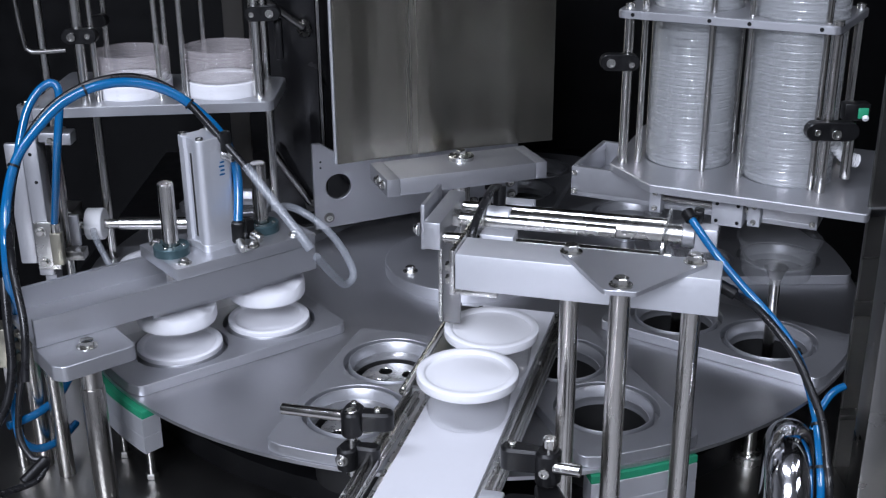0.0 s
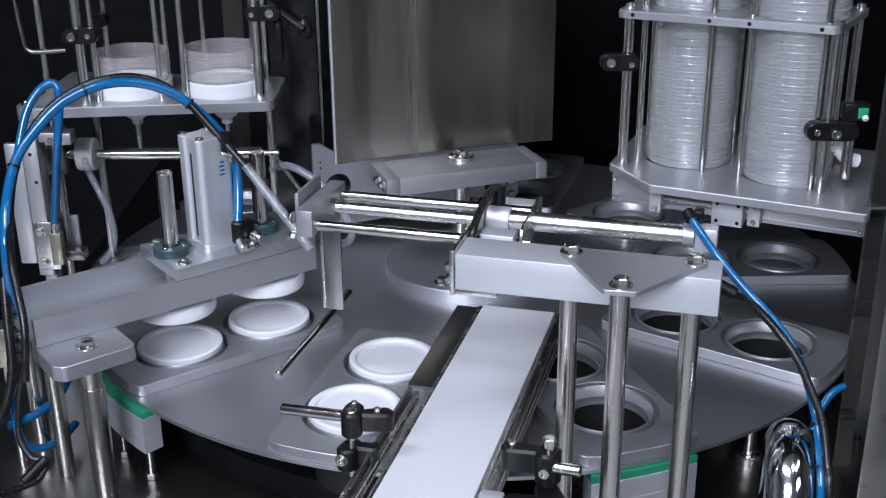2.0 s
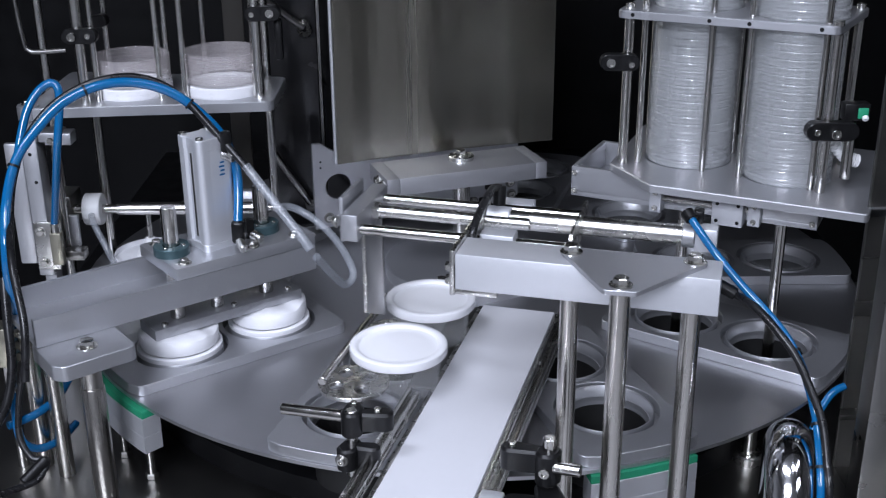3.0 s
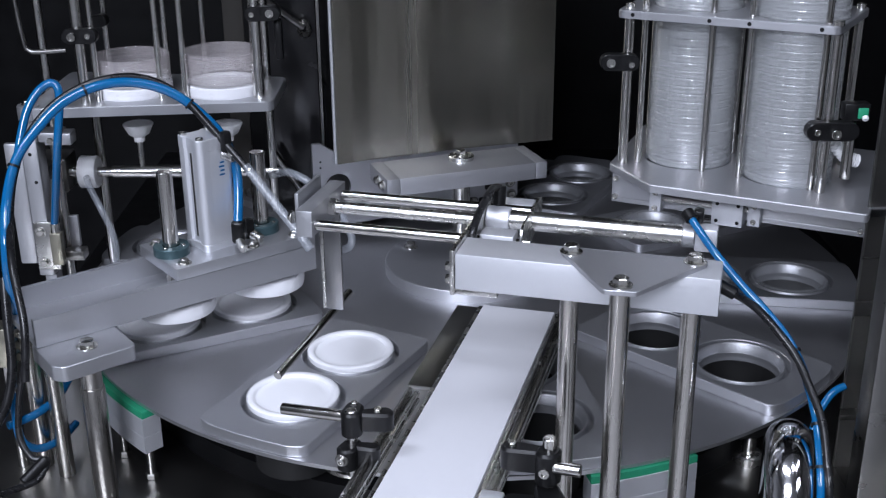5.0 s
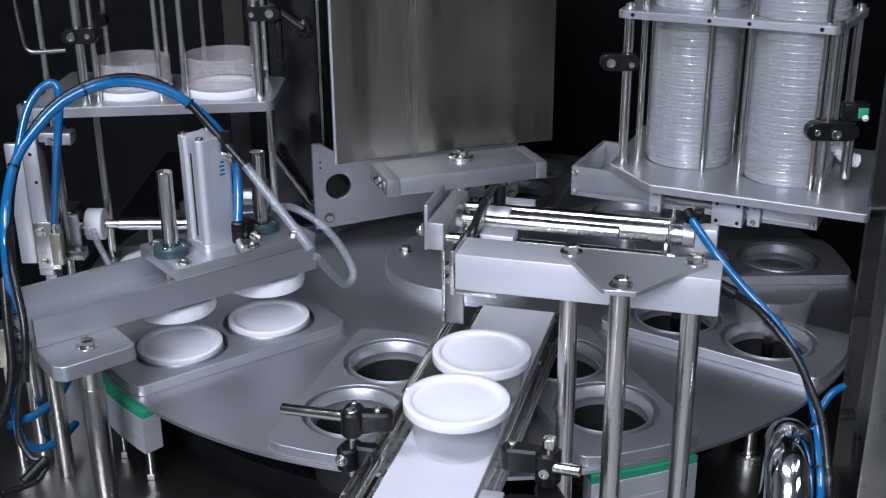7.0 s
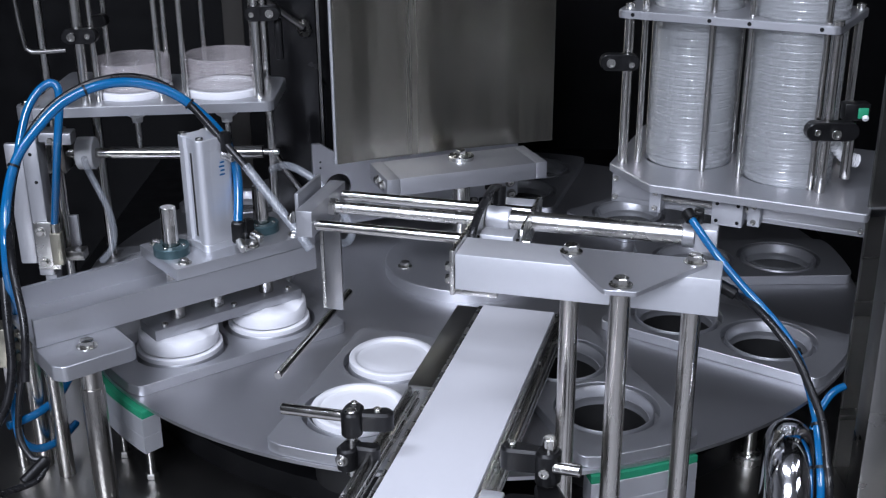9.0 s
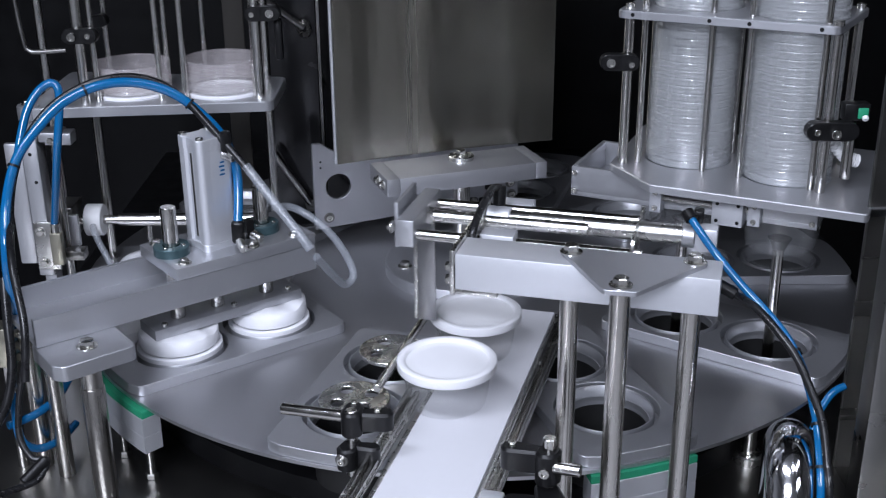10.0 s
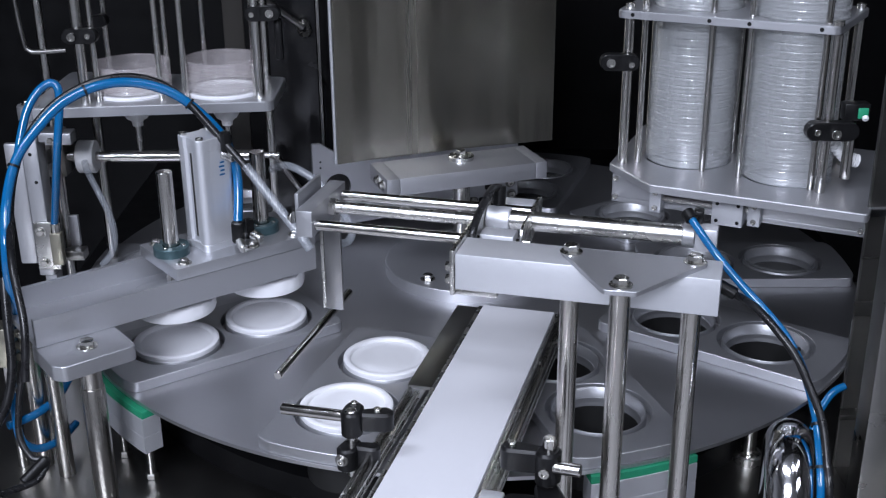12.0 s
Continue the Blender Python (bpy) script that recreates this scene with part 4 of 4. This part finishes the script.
def build_clamps():
    c = thing("rail_clamp", "black plastic cross clamp with a steel rod on the conveyor rail", "clamp", UNLOAD, "rail clamps")
    part("rod", rod((-0.031, -0.5355, 0.079), (0.0385, -0.5398, 0.0827), 0.0052), STEEL_ROD, c, "short polished rod")
    part("knuckle", taper_arm((0.0395, -0.549), (0.0387, -0.5395), 0.0092, 0.0086, 0.072, 0.0945), BLACK_PLASTIC, c, "black clamp knuckle")
    part("arm", taper_arm((0.047, -0.543), (0.0655, -0.537), 0.0058, 0.0082, 0.075, 0.0915), BLACK_PLASTIC, c, "black clamp arm")
    part("pin", rod((0.0395, -0.549, 0.03), (0.0395, -0.549, 0.0955), 0.0052), STEEL_ROD, c, "upright steel pin")
    part("lower_knuckle", taper_arm((0.0395, -0.5495), (0.038, -0.559), 0.0082, 0.009, 0.044, 0.0645), BLACK_PLASTIC, c, "black clamp knuckle")
    part("lower_arm", taper_arm((0.046, -0.552), (0.0585, -0.551), 0.006, 0.007, 0.046, 0.064), BLACK_PLASTIC, c)
    part("clamp_bolt", rod((0.036, -0.5683, 0.055), (0.036, -0.566, 0.055), 0.006, 20), STEEL_DARK, c)
    part("screw", socket_screw(0.0035, 0.003), BOLT, c, m=pose(0.06, -0.539, 0.0915))
    part("screw", socket_screw(0.0032, 0.003), BOLT, c, m=pose(0.0385, -0.5385, 0.0945))
    part("screw", socket_screw(0.0035, 0.003), BOLT, c, m=pose(0.036, -0.5683, 0.055, 90, 0, 0))
    c = thing("rail_clamp", "black plastic cross clamp with a steel rod on the conveyor rail", "clamp", UNLOAD, "rail clamps")
    part("arm", taper_arm((0.208, -0.566), (0.184, -0.566), 0.0066, 0.0088, 0.074, 0.0935), BLACK_PLASTIC, c, "black clamp arm")
    part("knuckle", taper_arm((0.2155, -0.566), (0.2145, -0.569), 0.0102, 0.0098, 0.066, 0.0945), BLACK_PLASTIC, c, "black clamp knuckle")
    part("pin", rod((0.2155, -0.566, 0.03), (0.2155, -0.566, 0.105), 0.0056), STEEL_ROD, c, "upright steel pin")
    part("rod", rod((0.22, -0.572, 0.082), (0.243, -0.574, 0.083), 0.0055), STEEL_ROD, c, "short polished rod")
    part("lower_knuckle", taper_arm((0.2155, -0.571), (0.2225, -0.588), 0.0105, 0.0125, 0.035, 0.0615), BLACK_PLASTIC, c, "black clamp knuckle")
    part("lower_bar", taper_arm((0.207, -0.585), (0.19, -0.587), 0.008, 0.008, 0.037, 0.0575), BLACK_PLASTIC, c, "black clamp arm")
    part("lower_arm", box((0.163, -0.597, 0.038), (0.183, -0.581, 0.058), 0.002, 2), ALU_PALE, c, "small metal block")
    part("screw", socket_screw(0.0035, 0.003), BOLT, c, m=pose(0.185, -0.566, 0.0935))
    part("screw", socket_screw(0.0045, 0.003), BOLT, c, m=pose(0.214, -0.578, 0.079, 90, 0, 0))
    part("screw", socket_screw(0.0045, 0.003), BOLT, c, m=pose(0.23, -0.6, 0.048, 90, 0, 0))

    c = thing("sensor_clamp", "black plastic clamp on the cup magazine post", "clamp", group="sensor clamps")
    knuckle(c, (0.147, -0.2, 0.319), (0.171, -0.2, 0.318), 0.0088)
    face_screw(c, (0.149, -0.206, 0.319), 0.005)
    face_screw(c, (0.171, -0.206, 0.317), 0.0033)
    c = thing("sensor_clamp", "black plastic clamp with a green sensor on the cup magazine", "clamp", group="sensor clamps")
    knuckle(c, (0.342, -0.297, 0.27), (0.376, -0.297, 0.269), 0.0095)
    face_screw(c, (0.343, -0.303, 0.27), 0.0033)
    face_screw(c, (0.362, -0.303, 0.268), 0.0052)
    part("rod", rod((0.383, -0.283, 0.215), (0.383, -0.283, 0.275), 0.0055), STEEL_ROD, c, "short upright rod")
    part("sensor_body", box((0.374, -0.285, 0.276), (0.4, -0.27, 0.294), 0.002), BLACK_PLASTIC, c, "black sensor body")
    part("sensor_face", box((0.387, -0.2875, 0.279), (0.3975, -0.2852, 0.29), 0.001), GREEN, c, "bright green sensor face")
    part("sensor_plug", rod((0.394, -0.291, 0.279), (0.394, -0.2876, 0.2815), 0.0032, 12), NYLON, c)
    c = thing("sensor_clamp", "black plastic clamp on the lid magazine rods", "clamp", group="sensor clamps")
    knuckle(c, (-0.462, -0.07, 0.324), (-0.437, -0.07, 0.325), 0.0085)
    face_screw(c, (-0.458, -0.076, 0.324), 0.0052)
    face_screw(c, (-0.439, -0.076, 0.325), 0.0033)
    knuckle(c, (-0.453, 0, 0.327), (-0.442, 0, 0.332), 0.0075)
    c = thing("sensor_clamp", "black plastic clamp on the lid magazine rods", "clamp", group="sensor clamps")
    knuckle(c, (-0.251, -0.05, 0.345), (-0.226, -0.05, 0.346), 0.0085)
    face_screw(c, (-0.251, -0.056, 0.345), 0.0033)
    face_screw(c, (-0.23, -0.056, 0.346), 0.0052)
    part("hanging_arm", box((-0.228, -0.045, 0.288), (-0.218, -0.035, 0.338), 0.004), BLACK_PLASTIC, c)
    c = thing("wire_hook", "bent bright steel wire hook beside the lid magazine", "hook")
    part("wire", hose([(-0.541, -0.02, 0.45), (-0.538, -0.02, 0.36), (-0.534, -0.02, 0.308), (-0.529, -0.02, 0.297), (-0.518, -0.02, 0.295), (-0.484, -0.02, 0.297)], 0.003), STEEL_DARK, c)

    c = thing("ribbed_hose", "short white ribbed cable hose beside the cup magazine", "hose")
    path = smooth_path([(0.372, -0.262, 0.25), (0.384, -0.262, 0.236), (0.392, -0.262, 0.23), (0.402, -0.262, 0.227)], 8)
    bm = hose(path, 0.0058, 14, 1)
    for a, b in zip(path[::2], path[1::2]):
        rod(a, a + (b - a).normalized() * 0.0022, 0.0072, 14, 0.0004, bm)
    part("tube", bm, NYLON, c)
    for label, a0, a1 in (("grey guide block with a green strip under the turntable rim", -152.0, -133.4), ("grey guide block with a green strip under the turntable rim", -77.5, -64.5)):
        g = thing("rim_guide", label, "guide block", group="rim guides")
        n = 14
        arc = [radians(a0 + (a1 - a0) * i / n) for i in range(n + 1)]
        for name, mat, z0, z1, r0, r1 in (("green_strip", GREEN, -0.0165, -0.0085, 0.478, 0.499), ("upper_block", ALU_PALE, -0.038, -0.0168, 0.478, 0.4995), ("lower_block", ALU_PALE, -0.058, -0.0384, 0.478, 0.4995)):
            out = [(r1 * math.cos(a), r1 * math.sin(a)) for a in arc] + [(r0 * math.cos(a), r0 * math.sin(a)) for a in reversed(arc)]
            part(name, slab(out, z0, z1, bevel=0.0005), mat, g)
        for a in ((radians(-141.6), radians(-134.6)) if a0 < -100 else (arc[1], arc[-2])):
            x, y = 0.489 * math.cos(a), 0.489 * math.sin(a)
            part("stud", rod((x, y, DECK), (x, y, -0.058), 0.0045, 14), STEEL_ROD, g)
            part("nut", rod((x, y, DECK), (x, y, DECK + 0.007), 0.007, 6), STEEL_DARK, g)

    p = thing("chrome_elbow", "large polished chrome pipe elbow standing beside the turntable", "pipe")
    part("pipe", hose([(0.246, -0.632, -0.9), (0.246, -0.632, -0.3), (0.2465, -0.63, -0.002), (0.2485, -0.618, 0.054), (0.2535, -0.595, 0.077), (0.2615, -0.567, 0.077), (0.2685, -0.541, 0.054), (0.2715, -0.53, 0.0), (0.2715, -0.528, -0.096)], 0.0196, 32, 10), CHROME, p)
    part("collar", lathe([(0.0195, -0.004), (0.0228, -0.004), (0.0228, 0.004), (0.0195, 0.004)], 32, close=True), CHROME, p, m=pose(0.2463, -0.631, -0.03, 3, 0, 0))

    p = thing("side_sheet", "mirror-bright stainless steel side sheet of the machine", "panel")
    part("sheet", box((0.392, -0.95, DECK), (0.395, -0.3385, 0.9), 0.0005), STEEL_MIRROR, p)
    part("edge_fold", box((0.3905, -0.3382, DECK), (0.397, -0.335, 0.9)), STEEL_DARK, p)
    p = thing("door_pillar", "brushed steel door pillar of the machine housing", "pillar")
    part("pillar", box((0.3575, -0.49, -0.9), (0.3905, -0.46, 0.9), 0.003), STEEL_DARK, p)
    f = thing("deck_foot", "round steel levelling foot on the machine deck", "foot", pose(0.3024, -0.3231, DECK))
    part("pad", lathe([(0, 0), (0.016, 0), (0.016, 0.009), (0.014, 0.011), (0, 0.011)], 28), STEEL, f)
    part("stem", rod((0, 0, 0.011), (0, 0, 0.086), 0.0075), STEEL_ROD, f)


build_clamps()


# ---- how the parts move ----
def ease(u):
    u = min(1.0, max(0.0, u))
    return u * u * (3 - 2 * u)


def track(p, keys):
    """The value at phase p of rows (phase, value), eased between rows."""
    if p <= keys[0][0]:
        return keys[0][1]
    for (a, x), (b, y) in zip(keys, keys[1:]):
        if p <= b:
            return x + (y - x) * ease((p - a) / (b - a))
    return keys[-1][1]


def line(p, keys):
    if p <= keys[0][0]:
        return keys[0][1]
    for (a, x), (b, y) in zip(keys, keys[1:]):
        if p <= b:
            return x + (y - x) * (p - a) / (b - a)
    return keys[-1][1]


START = 0.965             # the first turn of the table begins


def turns(t):
    """How many steps the table has made."""
    n = math.floor((t - START) / CYCLE)
    u = min(1.0, (t - START - n * CYCLE) / 1.0)
    return n + 0.5 - 0.5 * math.cos(math.pi * u)


def phase(t):
    """Time within the cycle; each cycle's table turn begins at phase 0."""
    return (t - START) % CYCLE


def cycle(t):
    return math.floor((t - START) / CYCLE) + 1


TIMES = [i / 20 for i in range(241)]


def key(ob, f):
    """Key a thing by a function of the time that gives its pose, leaving out rows in the middle of a rest."""
    poses = [f(t) for t in TIMES]
    same = [all(abs(a[i][j] - b[i][j]) < 1e-6 for i in range(3) for j in range(4)) for a, b in zip(poses, poses[1:])]
    rows = [(t, m) for i, (t, m) in enumerate(zip(TIMES, poses)) if i in (0, 240) or not (same[i - 1] and same[i])]
    walk(ob, rows)


PUSH = [(0.0, 0.0), (1.76, 0.0), (1.84, 0.035), (1.94, 0.16), (2.04, 0.36), (2.14, 0.555), (2.24, 0.735), (2.34, 0.9), (2.43, 0.985), (2.5, 1.0), (2.79, 1.0), (2.82, 0.95), (2.915, 0.67), (3.015, 0.49), (3.115, 0.3), (3.215, 0.13), (3.315, 0.025), (3.385, 0.0)]
STROKE = 0.126


def pusher_u(p):
    return -0.058 + STROKE * line(p, PUSH)


def lift_z(p):
    return track(p, [(0, LID_DOWN), (1.42, LID_DOWN), (1.75, LID_UP)])


def lifter_z(p):
    return track(p, [(0, -0.045), (1.3, -0.045), (1.42, LID_DOWN - 0.0455), (1.75, BELT_Z), (2.0, BELT_Z), (2.26, 0.023), (2.45, -0.016), (2.65, -0.06), (3.385, -0.06)]) if p > 0 else -0.06


# way along the belt, held back at first by the pusher
BELT_RUN = [(2.1, 0.0), (2.2, 0.011), (2.245, 0.016), (2.345, 0.0265), (2.43, 0.039), (2.53, 0.057), (2.62, 0.081), (2.72, 0.1095), (2.82, 0.1365), (2.92, 0.164), (3.12, 0.2145)]


def cup_on_belt(t, s, row):
    """Place of an unloaded pair, s: the time at which its cycle's turn began, row: 0 inner, 1 outer."""
    p = t - s
    q = UNLOAD.inverted() @ station(0, (R_IN, R_OUT)[row])
    v0 = q.y
    u = min(0.1195, max(q.x, (pusher_u(p) if p < 2.6 else 1) + 0.0515))
    d = line(p, BELT_RUN) if p < 3.12 else 0.2145 + 0.25 * (p - 3.12)
    if row == 0:
        d += 0.0175 * ease((p - 2.24) / 0.22)    # the inner cup runs up to the outer one
    n = cycle(s + 0.01)
    stop = -1.69 + 0.1 * (2 * (n - PAIR_FIRST) + (1 - row))
    return UNLOAD @ Vector((u, max(v0 - d, stop), lift_z(p)))


PAIR_FIRST = 0
ARM_Z = [(0.0, 0.067), (0.22, 0.072), (0.32, 0.085), (0.43, 0.098), (0.53, 0.117), (0.63, 0.137), (0.73, 0.149), (0.9, 0.161), (1.06, 0.163), (1.13, 0.166), (1.23, 0.166), (1.33, 0.161), (1.43, 0.153), (1.545, 0.1425), (1.645, 0.132), (1.745, 0.120), (1.845, 0.1105), (1.945, 0.0995), (2.03, 0.0895), (2.2, 0.077), (2.4, 0.069), (3.385, 0.067)]
ARM_TURN = [(0.0, 180.0), (0.25, 180.0), (0.63, 0.0), (1.49, 0.0), (1.55, 14.0), (1.645, 55.0), (1.745, 92.0), (1.845, 138.0), (1.945, 168.0), (2.0, 180.0), (3.385, 180.0)]


def arm_pose(t):
    p = phase(t)
    return pose(0, -0.011, line(p, ARM_Z), line(p, ARM_TURN), 0, 0)


def lid_in_stack(t):
    """How far the lids in the magazine have come down."""
    gone = sum(track(t, [(START + c * CYCLE + 1.35, 0.0), (START + c * CYCLE + 1.55, 1.0)]) for c in range(0, 4))
    return -gone * 0.0046


def motions():
    key(TABLE, lambda t: pose(*AXIS, 0, 0, STEP * turns(t)))
    key(PUSHER, lambda t: UNLOAD @ pose(pusher_u(phase(t)), 0, SLIDE_Z))
    key(PRESS_HEAD, lambda t: pose(0, 0, track(phase(t), [(0, 0.076), (1.02, 0.076), (1.22, 0.0362), (2.26, 0.0362), (2.52, 0.076), (3.385, 0.076)])))
    for l, r in zip(LIFTERS, (R_IN, R_OUT)):
        s = station(0, r)
        key(l, lambda t, s=s: pose(s.x, s.y, lifter_z(phase(t))))
    key(GATE, lambda t: TOWER @ pose(track(phase(t), [(0, 0), (1.68, 0), (1.85, -0.048), (2.78, -0.048), (2.95, 0), (3.385, 0)]), 0, 0))
    key(ARM, lambda t: pose(0, -0.011, line(phase(t), ARM_Z)))
    key(ROTOR, lambda t: pose(0, 0, 0, line(phase(t), ARM_TURN), 0, 0))
    key(LOOP, lambda t: pose(0, 0, track(phase(t), [(0.2, 0.0), (0.8, 0.05), (1.5, 0.05), (1.95, 0.0), (3.385, 0.0)])))
    top = TOWER_Z - 0.04
    fall = [(0, -0.07), (1.22, -0.07), (1.45, 0.05), (1.7, top), (2.12, top), (2.245, 0.125), (2.345, 0.107), (2.445, 0.08), (2.545, 0.058), (2.645, 0.028), (2.745, -0.014), (2.86, -0.036), (3.0, -0.07), (3.385, -0.07)]
    for l, r in zip(DISPENSERS, (R_IN, R_OUT)):
        s = station(2, r)
        key(l, lambda t, s=s: pose(s.x, s.y, line(phase(t), fall)))
    for k, r in zip(LID_STACKS, (B_IN, B_OUT)):
        s = bench(-2, r)
        key(k, lambda t, s=s: pose(s.x, s.y, LIDMAG_Z + lid_in_stack(t)))
    # pairs of cups: at the start at stations 0, -1, ... -7, and four pairs dispensed later
    for i, c in enumerate(CUPS):
        pair, row = divmod(i, 2)
        r = (R_IN, R_OUT)[row]

        def where(t, pair=pair, row=row, r=r):
            k = turns(t) - pair
            begun = START + (pair - 1) * CYCLE
            if t > begun + 1.2:
                return Matrix.Translation(cup_on_belt(t, begun, row))
            if pair >= 8:
                born = START + (pair - 9) * CYCLE
                if t < born + 2.12:
                    s = station(2, r)
                    return pose(s.x, s.y, TOWER_Z + 0.0055)
                if t < born + 3.0:
                    s = station(2, r)
                    return pose(s.x, s.y, max(LID_DOWN - 0.001, min(TOWER_Z + 0.0055, line(t - born, fall) + 0.046)))
            s = station(k, r)
            return pose(s.x, s.y, LID_DOWN - 0.001, 0, 0, 0)

        key(c, where)
    for i, c in enumerate(LIDS):
        pair, row = divmod(i, 2)
        r = (R_IN, R_OUT)[row]

        def where(t, pair=pair, row=row, r=r):
            begun = START + (pair - 1) * CYCLE
            if t > begun + 1.2:
                return Matrix.Translation(cup_on_belt(t, begun, row)) @ pose(0, 0, 0.001)
            put = START + (pair - 3) * CYCLE
            s = bench(-2, (B_IN, B_OUT)[row])
            if pair >= 3 and t < put + 2.2:
                if t > put + 1.28:
                    return arm_pose(t) @ pose(s.x, 0, 0.066)
                return pose(s.x, s.y, LIDMAG_Z + 0.002 + (pair - 3) * 0.0046 + lid_in_stack(t))
            s = station(turns(t) - pair, r)
            return pose(s.x, s.y, LID_DOWN)

        key(c, where)


motions()
